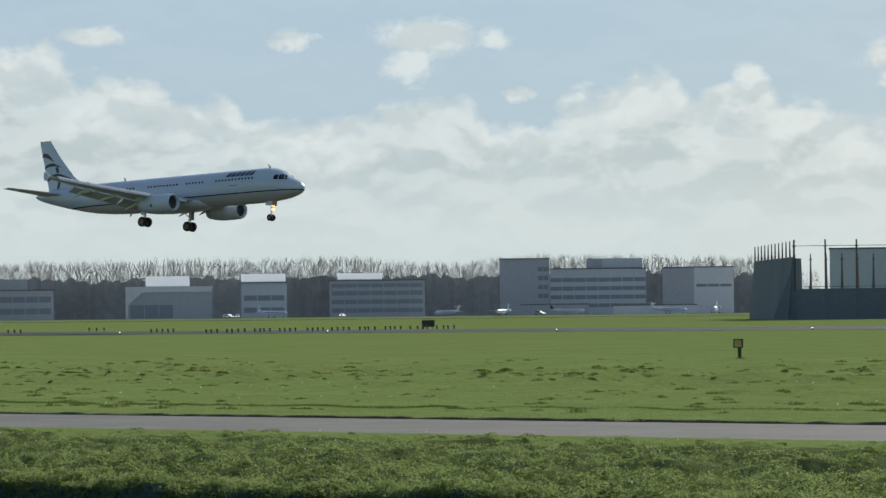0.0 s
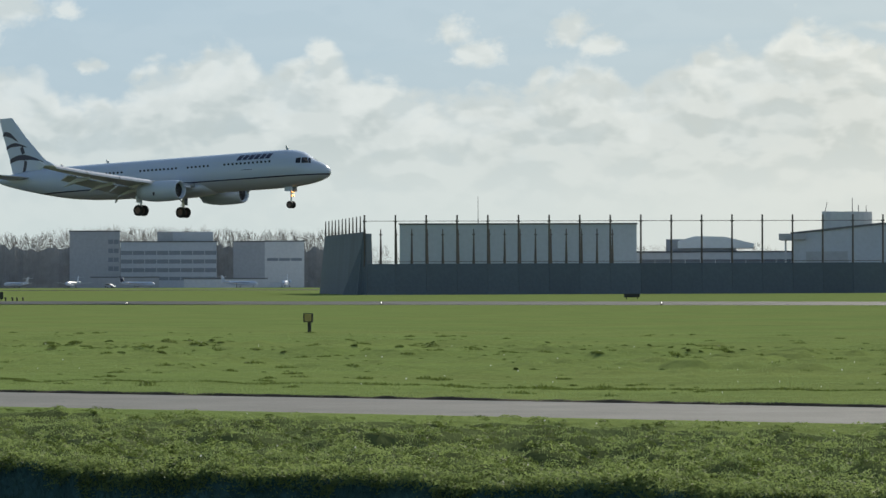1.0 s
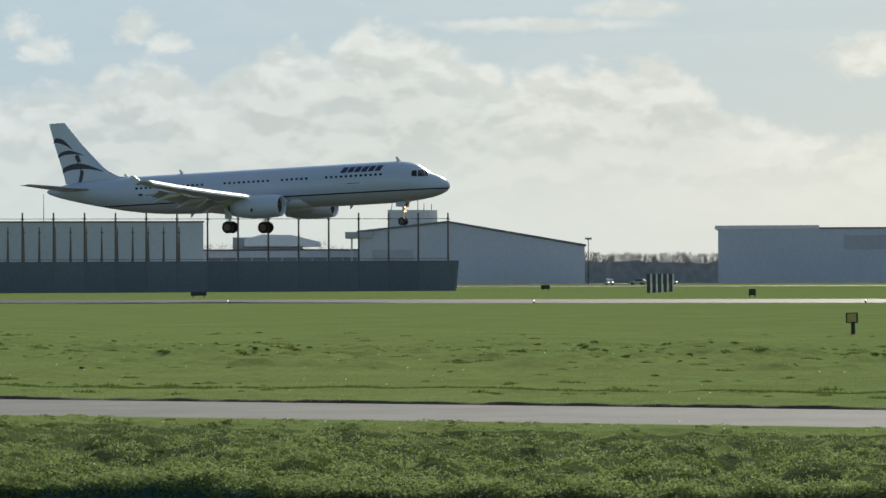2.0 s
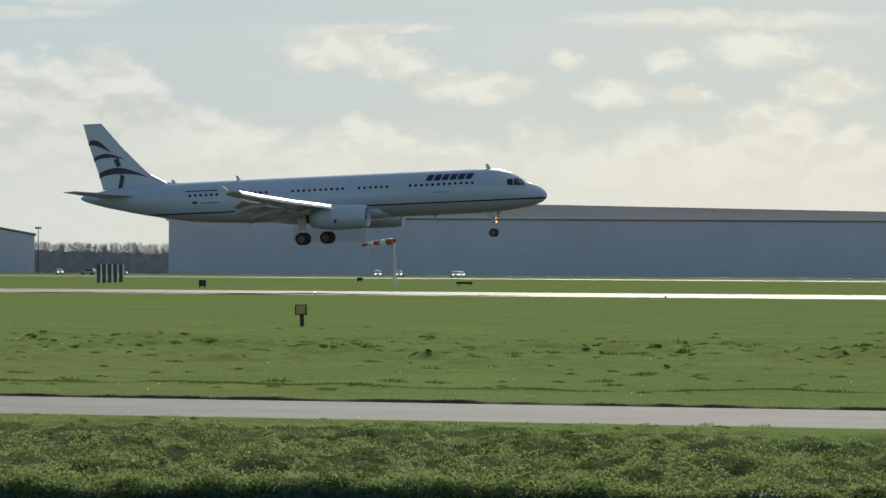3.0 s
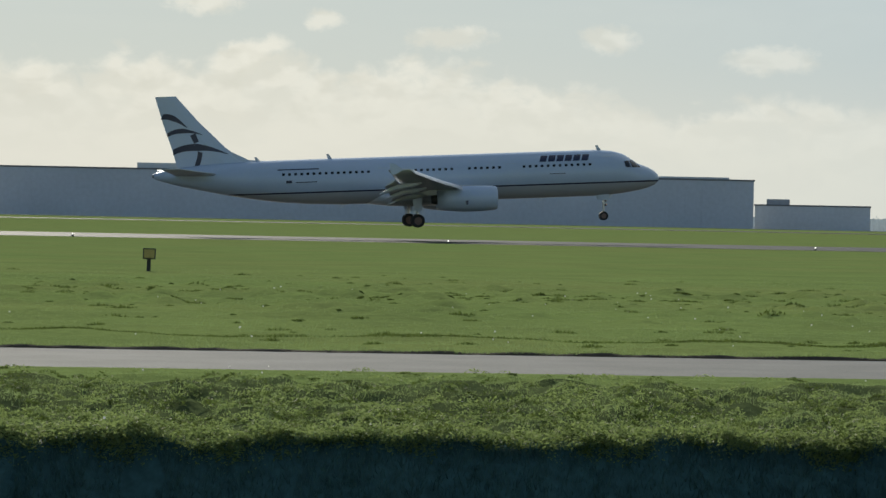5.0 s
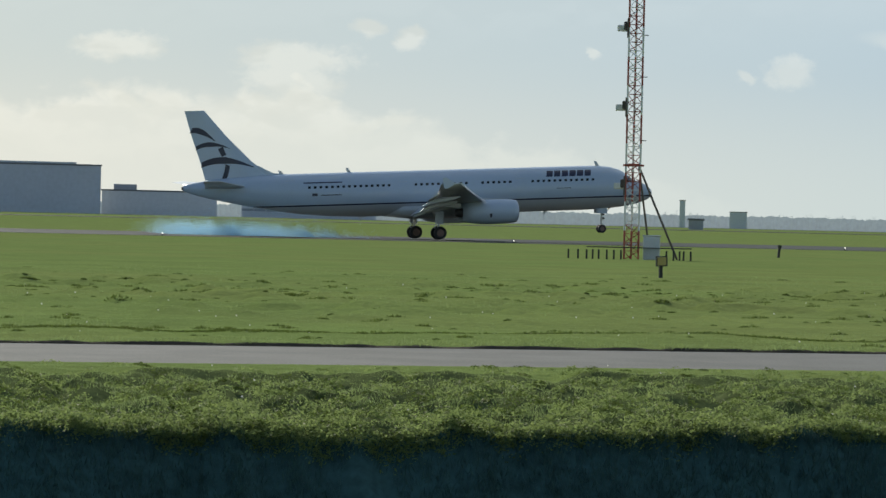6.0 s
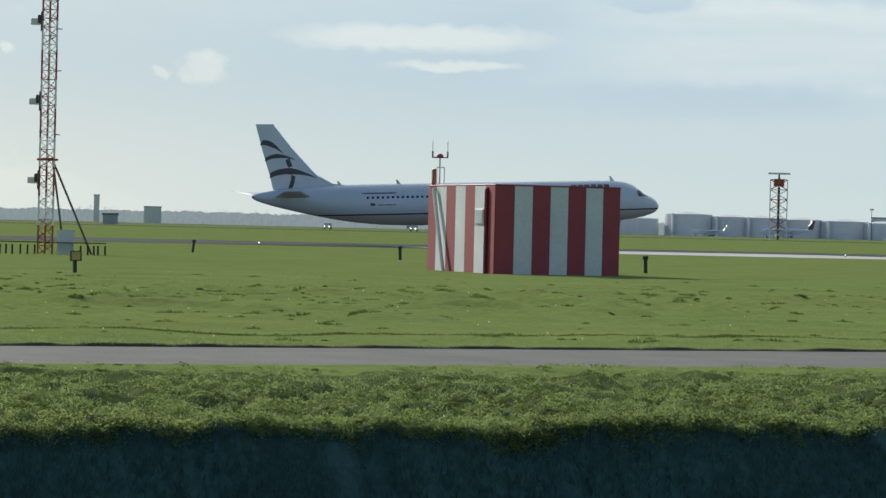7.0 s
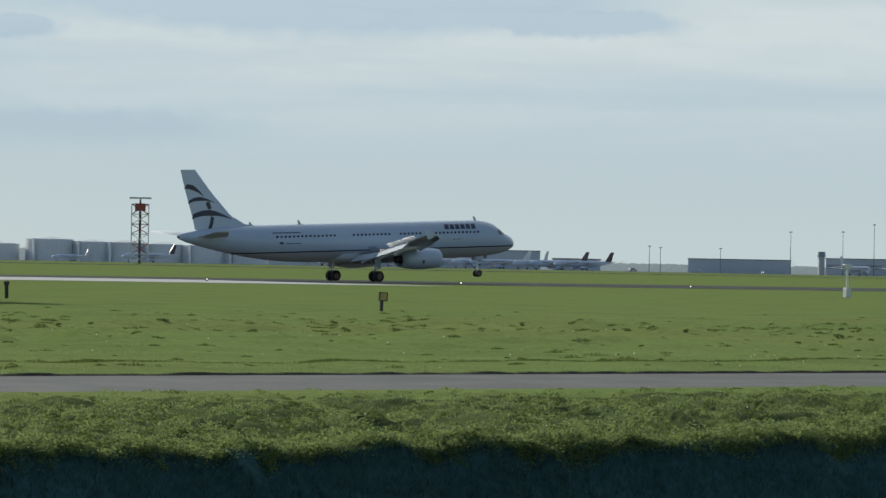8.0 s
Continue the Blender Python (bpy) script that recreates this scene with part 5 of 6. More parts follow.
t, w, h = facade("office_building", -35.0, -34.49, D1, 0.735, 24, M["clad_c"], "dark windowless block among the trees", joints=5)
t, w, h = facade("office_building", -34.49, -33.85, D1, 0.742, 24, M["clad_b"], "pale grey clad office block", bands=((0.58, 0.64, 0.05, 0.95),), joints=6)
t, w, h = facade("hangar", -35.80, -34.45, 1440.0, 0.135, 20, M["clad_b"], "low pale hangar with flat roof", doors=((0.1, 0.4, 0.8), (0.5, 0.9, 0.8)))
t, w, h = facade("hangar", -37.3, -36.2, 1460.0, 0.16, 20, M["clad_c"], "low dark hangar with wide doors", doors=((0.1, 0.9, 0.8),))
D2 = 1150.0
t, w, h = facade("hangar", -32.3, -28.45, D2, 1.010, 60, M["clad_a"], "large plain blue-grey hangar wall", joints=18)
bm = bmesh.new()
rod(bm, (-w * 0.17, 10, h), (-w * 0.17, 10, h + 9.5), 0.15, 0.08, 6)
part("roof_mast", bm, M["dark_metal"], t)
t, w, h = facade("terminal_building", -28.45, -25.9, D2 + 60, 0.55, 40, M["clad_b"], "low terminal building with stepped pale roof", bands=((0.55, 0.8, 0.02, 0.98),))
roof_block(t, -w / 2 + 10, -w / 2 + 34, 2, 30, h, h + 4.6, M["clad_c"])
bm = bmesh.new()
slab(bm, [(-w / 2 + 14, h + 4.0), (-w / 2 + 20, h + 5.6), (-w / 2 + 30, h + 5.4), (-w / 2 + 40, h + 3.0), (-w / 2 + 40, h + 1.5), (-w / 2 + 14, h + 1.5)], 0.5, 20)
part("curved_roof", bm, M["clad_w"], t, "pale curved roof")
# sloping-roofed hangar with a drum on top
x0, y0 = polar(-25.94, D2)
x1, y1 = polar(-22.26, D2)
W1 = math.hypot(x1 - x0, y1 - y0)
B1 = far_rise(min(y0, y1)) + 0.05


def top_at(el, d=D2):
    return EYE.z + d * math.tan(radians(el)) - B1


t = thing("hangar", Matrix.Translation((x0, y0, B1)) @ Matrix.Rotation(math.atan2(y1 - y0, x1 - x0), 4, "Z"), "big grey hangar with a long sloping roof", "building")
bm = bmesh.new()
px = W1 * (25.94 - 24.48) / 3.68
slab(bm, [(0, -0.6), (0, top_at(0.84)), (px, top_at(0.995)), (W1, top_at(0.605)), (W1, -0.6)], 0, 70)
part("wall", bm, M["clad_a"], t)
bm = bmesh.new()
slab(bm, [(-0.5, top_at(0.84)), (px, top_at(0.997)), (W1 + 0.5, top_at(0.607)), (W1 + 0.5, top_at(0.607) + 0.6), (px, top_at(0.997) + 0.6), (-0.5, top_at(0.84) + 0.6)], -0.6, 70.5)
part("roof", bm, M["roof"], t)
part("canopy", boxes((-4.2, 4.5, -2, 20, top_at(0.75), top_at(0.85)), bevel=0.05), M["clad_c"], t, "overhanging dark canopy")
part("canopy_post", boxes((-2.4, -1.8, 0, 0.6, -0.3, top_at(0.75))), M["clad_b"], t)
part("office_front", boxes((4.5, 18, -0.6, 0, -0.3, top_at(0.56))), M["clad_c"], t)
bm = bmesh.new()
rod(bm, (W1 * 0.24, 18, top_at(0.8)), (W1 * 0.24, 18, top_at(1.215)), 8.0, 8.0, 26)
box(bm, W1 * 0.24 - 8.4, W1 * 0.24 - 3, 14, 22, top_at(0.9), top_at(1.222))
drum = part("roof_drum", bm, M["clad_b"], t, "pale round plant room")
for dx, hh in ((-7.5, 3.4), (1.5, 4.8), (3.5, 2.5), (6.0, 2.2)):
    bm = bmesh.new()
    rod(bm, (W1 * 0.24 + dx, 18, top_at(1.21)), (W1 * 0.24 + dx + (0.8 if dx < 0 else 0), 18, top_at(1.21) + hh), 0.14, 0.1, 5)
    part("aerial", bm, M["dark_metal"], drum)
t, w, h = facade("hangar", -20.10, -16.84, D2, 0.872, 60, M["clad_a"], "wide grey hangar with flat stepped roof", joints=14)
roof_block(t, -w / 2 - 1.0, w * 0.0, -0.5, 30, h, h + 1.2, M["clad_b"])
part("panel", boxes((w * 0.12, w * 0.48, -0.2, 0, h * 0.62, h * 0.88)), M["clad_c"], t, "darker wall panel")
# the largest hangar, hipped roof
t, w, h = facade("hangar", -16.84, -7.55, D2, 0.905, 90, M["clad_a"], "very long grey hangar with a low hipped roof", joints=40, doors=((0.05, 0.3, 0.82), (0.36, 0.62, 0.82), (0.68, 0.94, 0.82)))
bm = bmesh.new()
e0 = [(-w / 2, -0.4, h + 0.45), (w / 2, -0.4, h + 0.45), (w / 2, 90, h + 0.45), (-w / 2, 90, h + 0.45)]
e1 = [(-w / 2 + 15, 40, h + 6.6), (w / 2 - 15, 40, h + 4.2), (w / 2 - 15, 60, h + 4.2), (-w / 2 + 15, 60, h + 6.6)]
loft(bm, [e0, e1])
part("hipped_roof", bm, M["roof"], t, "pale hipped roof")
t, w, h = facade("warehouse", -7.50, -1.24, D2 + 120, 0.455, 50, M["clad_c"], "long low dark warehouse beyond the runway", bands=((0.55, 0.65, 0.0, 1.0),), joints=24)
rr = random.Random(11)
for k in range(15):
    q = -w / 2 + w * (k + rr.uniform(0.1, 0.9)) / 15
    bw = rr.uniform(1.0, 4.5)
    roof_block(t, q, q + bw, 8, 12, h + 0.4, h + 0.4 + rr.uniform(0.5, 2.2), M["clad_c"], "roof_unit")
roof_block(t, -w / 2 + 34, -w / 2 + 62, 6, 20, h + 0.4, h + 2.0, M["clad_b"])
t, w, h = facade("cargo_hangar", -1.24, 11.02, D2, 0.765, 70, M["clad_a"], "very long plain blue-grey cargo hangar", joints=44, doors=((0.1, 0.2, 0.6), (0.3, 0.4, 0.6), (0.5, 0.6, 0.6), (0.72, 0.82, 0.6)))
roof_block(t, -w / 2 + 45, -w / 2 + 110, 6, 30, h + 0.4, h + 2.3, M["clad_b"])
roof_block(t, w / 2 - 70, w / 2 - 8, 0.4, 40, h + 0.4, h + 1.1, M["clad_a"])
t, w, h = facade("cargo_hangar", 11.04, 12.9, D2 + 80, 0.375, 40, M["clad_b"], "low pale shed beside the cargo hangar", joints=8)
roof_block(t, -w / 2 + 4, -w / 2 + 12, 4, 12, h + 0.4, h + 2.4, M["clad_c"])
t, w, h = facade("office_building", 13.3, 15.48, D2 + 350, 0.33, 40, M["clad_a"], "grey flat-roofed building on the far boundary", bands=((0.3, 0.42, 0.0, 1.0), (0.62, 0.74, 0.0, 1.0)))
roof_block(t, -w / 2 + 6, w / 2 - 2, 4, 26, h, h + 2.6, M["clad_b"])
roof_block(t, w * 0.0, w * 0.05, 8, 12, h + 2.6, h + 4.3, M["clad_c"])
t, w, h = facade("control_building", 20.41, 20.50, 2600.0, 0.43, 8, M["clad_b"], "slim far tower on the horizon")
t, w, h = facade("control_building", 21.22, 21.5, 2400.0, 0.26, 20, M["clad_b"], "far low building on the horizon")
t, w, h = facade("field_shed", 20.56, 20.80, 900.0, 0.115, 5, M["clad_c"], "small dark field shed", joints=6)
# terminal area on the far side of the field
D3 = 2100.0
t, w, h = facade("terminal_building", 33.0, 34.7, D3, 0.355, 60, M["clad_b"], "pale far terminal building with flat roof", bands=((0.4, 0.6, 0.0, 1.0),))
t, w, h = facade("terminal_building", 34.7, 38.0, D3, 0.295, 60, M["clad_a"], "long grey far terminal pier", bands=((0.35, 0.55, 0.0, 1.0),))
t, w, h = facade("terminal_building", 38.2, 38.98, D3, 0.180, 40, M["clad_a"], "low grey far building")
t, w, h = facade("cargo_building", 40.40, 42.06, D3, 0.218, 60, M["clad_a"], "grey far cargo shed", joints=12)
t, w, h = facade("cargo_building", 42.62, 46.0, D3, 0.26, 60, M["clad_a"], "long far pier building with window band", bands=((0.4, 0.65, 0.0, 1.0),))
x, y = polar(42.55, D3 - 30)
t = thing("control_tower", pose(x, y, 1.6), "dark rounded far control tower", "tower")
bm = bmesh.new()
rod(bm, (0, 0, -0.5), (0, 0, 10.5), 1.9, 1.9, 16)
part("shaft", bm, M["clad_c"], t)
bm = bmesh.new()
rod(bm, (0, 0, 10.4), (0, 0, 13.6), 2.5, 2.1, 16)
part("cab", bm, M["window"], t)
for az, el, d in ((42.05, 0.69, 2000), (42.89, 0.705, 2000), (43.39, 0.83, 2000), (40.92, 0.40, 2000), (39.77, 0.42, 2000), (39.95, 0.40, 2000), (-22.2, 0.74, 1000), (-6.27, 0.735, 1080), (-4.28, 0.728, 1080), (16.9, 0.46, 1900), (33.0, 0.50, 1500)):
    x, y = polar(az, d)
    z = far_rise(y)
    hh = EYE.z + d * math.tan(radians(el)) - z
    t = thing("light_mast", pose(x, y, z), "tall thin grey floodlight mast", "mast", "floodlight masts")
    bm = bmesh.new()
    rod(bm, (0, 0, -0.3), (0, 0, hh), 0.20, 0.10, 8)
    part("mast", bm, M["dark_metal"], t)
    part("lamp_head", boxes((-0.9, 0.9, -0.3, 0.3, hh - 0.5, hh + 0.1), bevel=0.05), M["clad_c"], t)


def build_tanks():
    first = None
    for i, (az, r, el) in enumerate(((29.15, 14, 0.30), (30.05, 13, 0.385), (30.72, 11, 0.355), (31.25, 12, 0.352), (31.85, 12, 0.335), (32.55, 13, 0.325), (33.2, 13, 0.305))):
        d = 1900.0
        x, y = polar(az, d)
        z = far_rise(y)
        hh = EYE.z + d * math.tan(radians(el)) - z
        t = thing("storage_tank", pose(x, y, z), "large pale round storage tank", "tank", "storage tanks")
        bm = bmesh.new()
        rod(bm, (0, 0, -0.4), (0, 0, hh - 1.2), r, r, 32)
        part("shell", bm, M["tank"], t)
        bm = bmesh.new()
        rod(bm, (0, 0, hh - 1.2), (0, 0, hh), r, r * 0.15, 32)
        part("roof", bm, M["tank"], t)
        part("stair", boxes((-r - 0.6, -r + 0.4, -r * 0.4 - 1.2, -r * 0.4, 0, hh - 1.0)), M["clad_w"], t)


build_tanks()


def build_radar():
    x, y = polar(31.5, 1000.0)
    t = thing("radar_tower", pose(x, y, far_rise(y), 0, 0, -31.5), "lattice radar tower with a red cabin on top", "tower")
    hw = 2.4
    H = 16.9
    for sx in (-1, 1):
        for sy in (-1, 1):
            bm = bmesh.new()
            rod(bm, (sx * hw, sy * hw, -0.3), (sx * hw, sy * hw, H), 0.16, 0.16, 6)
            part("tower_leg", bm, M["mast_white"], t)
    for k in range(6):
        z0, z1 = H * k / 6, H * (k + 1) / 6
        paint = M["mast_red"] if k % 2 else M["mast_white"]
        for (ax, ay), (bx, by) in (((-hw, -hw), (hw, -hw)), ((hw, -hw), (hw, hw)), ((hw, hw), (-hw, hw)), ((-hw, hw), (-hw, -hw))):
            part("brace", rod(bmesh.new(), (ax, ay, z0), (bx, by, z1), 0.09, 0.09, 4), paint, t)
            part("brace", rod(bmesh.new(), (bx, by, z0), (ax, ay, z1), 0.09, 0.09, 4), paint, t)
            part("cross_bar", rod(bmesh.new(), (ax, ay, z1), (bx, by, z1), 0.09, 0.09, 4), paint, t)
    bm = bmesh.new()
    rod(bm, (0, 0, 0), (0, 0, H - 2), 0.35, 0.35, 8)
    part("riser", bm, M["rust"], t)
    part("cabin", boxes((-1.5, 1.5, -1.5, 1.5, H - 1.9, H + 0.2), bevel=0.08), M["mast_red"], t, "red cabin")
    bm = bmesh.new()
    rod(bm, (0, 0, H + 0.2), (0, 0, H + 1.5), 0.3, 0.2, 8)
    part("turning_gear", bm, M["dark_metal"], t)
    part("radar_aerial", boxes((-3.1, 3.1, -0.3, 0.3, H + 1.5, H + 2.0), bevel=0.08), M["clad_b"], t, "flat bar aerial")


build_radar()


def jet(name, m, length, label, tail_mat, scale_fin=1.0, group="parked aircraft", high_tail=False):
    """A parked aircraft, nose along its x."""
    t = thing(name, m, label, "aeroplane", group)
    L = length
    r = L * 0.052
    bm = bmesh.new()
    rings = []
    for u, k, dz in ((0, 0.05, -0.2), (0.03, 0.5, -0.12), (0.08, 0.85, -0.03), (0.14, 1, 0), (0.62, 1, 0), (0.80, 0.7, 0.22), (0.94, 0.3, 0.5), (1.0, 0.08, 0.6)):
        rings.append([(L / 2 - u * L, r * k * math.cos(a * math.pi / 7), 1.9 * r + r * dz + r * k * math.sin(a * math.pi / 7)) for a in range(14)])
    part("fuselage", loft(bm, rings), M["white"], t, smooth=True)
    for s in (1, -1):
        bm = bmesh.new()
        z = 1.5 * r
        loft(bm, [[(L * 0.10, s * r * 0.5, z), (-L * 0.07, s * r * 0.5, z), (-L * 0.07, s * r * 0.5, z + 0.22 * r), (L * 0.10, s * r * 0.5, z + 0.28 * r)],
                  [(-L * 0.10, s * L * 0.46, z + 0.9 * r), (-L * 0.14, s * L * 0.46, z + 0.9 * r), (-L * 0.14, s * L * 0.46, z + 0.96 * r), (-L * 0.10, s * L * 0.46, z + 0.97 * r)]])
        part("wing", bm, M["grey_paint"], t)
        bm = bmesh.new()
        zt = 2.4 * r if not high_tail else 4.6 * r
        loft(bm, [[(-L * 0.40, 0, zt), (-L * 0.48, 0, zt), (-L * 0.48, 0, zt + 0.15 * r), (-L * 0.40, 0, zt + 0.18 * r)], [(-L * 0.45, s * L * 0.17, zt + 0.3 * r), (-L * 0.49, s * L * 0.17, zt + 0.3 * r), (-L * 0.49, s * L * 0.17, zt + 0.36 * r), (-L * 0.45, s * L * 0.17, zt + 0.36 * r)]])
        part("tailplane", bm, M["grey_paint"], t)
        bm = bmesh.new()
        if high_tail:
            rod(bm, (-L * 0.22, s * r * 1.5, 2.5 * r), (-L * 0.38, s * r * 1.5, 2.6 * r), r * 0.5, r * 0.35, 12)
        else:
            rod(bm, (L * 0.12, s * L * 0.15, 0.85 * r), (-L * 0.01, s * L * 0.15, 0.9 * r), r * 0.55, r * 0.4, 12)
        part("engine", bm, M["white"], t, smooth=True)
        bm = bmesh.new()
        rod(bm, (-L * 0.03, s * r * 1.6, r * 0.22), (-L * 0.03, s * r * 1.6, 1.6 * r), r * 0.06, None, 6)
        bmesh.ops.create_cone(bm, cap_ends=True, segments=12, radius1=r * 0.25, radius2=r * 0.25, depth=r * 0.4, matrix=Matrix.Translation((-L * 0.03, s * r * 1.6, r * 0.25)) @ Matrix.Rotation(math.pi / 2, 4, "X"))
        part("main_gear", bm, M["black"], t)
    bm = bmesh.new()
    zt = 2.6 * r
    slab(bm, [(-L * 0.36, zt), (-L * 0.47, zt), (-L * 0.515, zt + 2.9 * r * scale_fin), (-L * 0.46, zt + 2.9 * r * scale_fin)], -0.08 * r, 0.08 * r)
    part("fin", bm, tail_mat, t)
    bm = bmesh.new()
    rod(bm, (L * 0.37, 0, r * 0.15), (L * 0.37, 0, r * 1.2), r * 0.06, None, 6)
    bmesh.ops.create_cone(bm, cap_ends=True, segments=12, radius1=r * 0.2, radius2=r * 0.2, depth=r * 0.3, matrix=Matrix.Translation((L * 0.37, 0, r * 0.2)) @ Matrix.Rotation(math.pi / 2, 4, "X"))
    part("nose_gear", bm, M["black"], t)
    part("window_line", boxes((-L * 0.2, L * 0.3, -r * 0.97, r * 0.97, 2.1 * r, 2.25 * r)), M["glass"], t)
    return t


def park(az, d, heading, length, label, mat, high=False, fin=1.0):
    x, y = polar(az, d)
    return jet("parked_jet", pose(x, y, max(far_rise(y), 0) + (0.07 if y > 985 else 0.0), 0, 0, heading), length, label, mat, fin, high_tail=high)


park(-41.34, 1450, -8, 19, "small white business jet parked before hangars", M["white"], True)
park(-37.6, 1450, -70, 17, "small white business jet seen nose on", M["white"], True)
park(-36.55, 1440, 10, 16, "small dark-tailed business jet parked on the apron", M["navy"], True)
park(-34.15, 1440, -60, 19, "white business jet with tall tail on apron", M["white"], True)
park(-34.9, 1420, 5, 17, "small white jet parked on the far apron", M["white"], True)
park(-38.5, 1430, 170, 15, "small grey jet parked before offices", M["grey_paint"], True)
park(-7.48, 1060, 84, 24, "white jet taxiing away, seen from behind", M["white"])
lit = park(-3.02, 1070, 5, 11, "small white aircraft with lit landing lamp", M["white"])
bm = bmesh.new()
bmesh.ops.create_uvsphere(bm, u_segments=10, v_segments=6, radius=0.30, matrix=Matrix.Translation((5.55, 0, 0.95)))
part("landing_lamp", bm, M["lamp_bright"], lit, "lit white landing lamp")
park(31.65, 1780, 180, 32, "white airliner parked before storage tanks", M["navy"])
park(30.4, 1780, 180, 22, "white jet parked before storage tanks", M["grey_paint"])
for az, hd, fin in ((34.55, 20, M["grey_paint"]), (35.2, 160, M["navy"]), (35.75, 200, M["grey_paint"]), (36.3, 160, M["grey_paint"]), (36.85, 200, M["navy"]), (37.35, 160, M["grey_paint"]), (37.85, 200, M["grey_paint"]), (38.30, 165, M["rust"]), (38.70, 165, M["rust"]), (43.1, 20, M["grey_paint"]), (43.9, 20, M["grey_paint"])):
    park(az, 1950, hd, 36, "far parked airliner at the terminal", fin)


def car(az, d, heading, mat, label, lit=True):
    x, y = polar(az, d)
    t = thing("service_car", pose(x, y, far_rise(y) + 0.06, 0, 0, heading), label, "car", "apron vehicles")
    bm = bmesh.new()
    slab(bm, [(2.2, 0.35), (2.2, 0.85), (1.2, 1.0), (0.6, 1.55), (-1.6, 1.6), (-2.1, 1.0), (-2.1, 0.35)], -0.85, 0.85)
    part("body", bm, mat, t)
    part("windows", boxes((-1.5, 0.55, -0.88, 0.88, 1.05, 1.45)), M["glass"], t)
    for wx in (1.35, -1.3):
        for wy in (-0.8, 0.8):
            bm = bmesh.new()
            rod(bm, (wx, wy - 0.1, 0.33), (wx, wy + 0.1, 0.33), 0.33, None, 12)
            part("wheel", bm, M["black"], t)
    if lit:
        for wy in (-0.6, 0.6):
            bm = bmesh.new()
            rod(bm, (2.2, wy, 0.72), (2.24, wy, 0.72), 0.14, None, 8)
            part("headlight", bm, M["lamp_white"], t, "lit headlight")


for az, d, hd in ((-21.86, 930, -60), (-16.7, 900, -75), (-16.35, 900, -78), (-15.45, 880, -72), (-15.36, 890, -70), (-20.9, 940, 10), (-21.4, 940, 180), (-41.9, 1400, -50), (-42.05, 1400, 0), (-40.2, 1400, -60), (-37.0, 1400, 5), (24.2, 900, -120), (25.6, 900, -120), (41.6, 1700, -130), (40.6, 1700, -135), (39.5, 1700, 0)):
    car(az, d, hd, M["clad_c"] if int(az * 10) % 3 else M["clad_w"], "small service car driving on the apron")


def tree_line(name, az0, az1, d, el0, el1, mat, label, seed, density=1.0, depth=40.0, slim=1.0, twigs=70):
    """A far belt of bare trees: each a trunk with many thin rising twigs, all in one mesh."""
    r = np.random.default_rng(seed)
    w = radians(az1 - az0) * d
    trees = int(w / 4.2 * density)
    taz = np.radians(az0 + (az1 - az0) * (np.arange(trees) + r.random(trees)) / trees)
    td = d + depth * r.random(trees)
    lump = 0.62 * lattice(taz * d, td * 0, seed + 3, 46.0) + 0.38 * r.random(trees)
    ty = td * np.cos(taz)
    tbase = np.interp(ty, [420, 1000], [0, 1.6])
    full = EYE.z + td * np.tan(np.radians(el0 + (el1 - el0) * lump)) - tbase
    k = np.repeat(np.arange(trees), twigs + 1)
    n = len(k)
    first = np.arange(n) % (twigs + 1) == 0
    u = 0.18 + 0.72 * r.random(n)
    side = r.normal(0, 1, n)
    reach = full[k] * 0.15 * slim * (0.35 + 0.65 * np.sin(np.clip(u, 0, 1) * math.pi))
    x0 = r.normal(0, 0.12, n) * reach
    z0 = u * full[k]
    x1 = x0 + np.clip(side, -1.7, 1.7) * reach
    z1 = np.minimum(z0 + full[k] * (0.08 + 0.20 * r.random(n)), full[k] * (1.0 - 0.10 * np.abs(side) * r.random(n)))
    hw = 0.05 + 0.07 * r.random(n)
    x0[first], x1[first], z0[first], z1[first], hw[first] = 0, 0, 0, full[first.nonzero()[0] // (twigs + 1)] * 0.9, 0.28
    cx, cy = td[k] * np.sin(taz[k]), ty[k] + r.normal(0, 1, n) * reach
    ux, uy = np.cos(taz[k]), -np.sin(taz[k])
    zb = tbase[k]
    a = np.stack([cx + ux * (x0 - hw), cy + uy * (x0 - hw), zb + z0], -1)
    b = np.stack([cx + ux * (x0 + hw), cy + uy * (x0 + hw), zb + z0], -1)
    c = np.stack([cx + ux * x1, cy + uy * x1, zb + z1], -1)
    v = np.stack([a, b, c], 1).reshape(-1, 3)
    f = np.arange(n * 3).reshape(-1, 3)
    tagged(mesh_np(name, v, f, mat), label, "trees", kind="stuff")


def wood_mass(name, az0, az1, d, el, mat, label, seed, depth=30.0, kind="stuff"):
    """The solid lower mass of a far wood, with an uneven top."""
    r = random.Random(seed)
    n = max(8, int(abs(az1 - az0) * d / 57.3 / 2.0))
    bm = bmesh.new()
    rings = []
    for i in range(n + 1):
        az = az0 + (az1 - az0) * i / n
        x0, y0 = polar(az, d)
        x1, y1 = polar(az, d + depth)
        b = far_rise(y0) - 0.3
        h = EYE.z + d * math.tan(radians(el)) - b
        h *= 0.94 + 0.10 * noise.noise(Vector((az * d / 1400.0, seed, 0))) + r.uniform(-0.07, 0.07)
        j = r.uniform(-0.3, 0.3)
        k = j / d
        rings.append([(x0 * (1 + k), y0 * (1 + k), b), (x0 * (1 + k * 2), y0 * (1 + k * 2), b + h), (x1, y1, b + h * 0.5), (x1, y1, b)])
    loft(bm, rings)
    tagged(part(name, bm, mat), label, "trees", kind=kind)


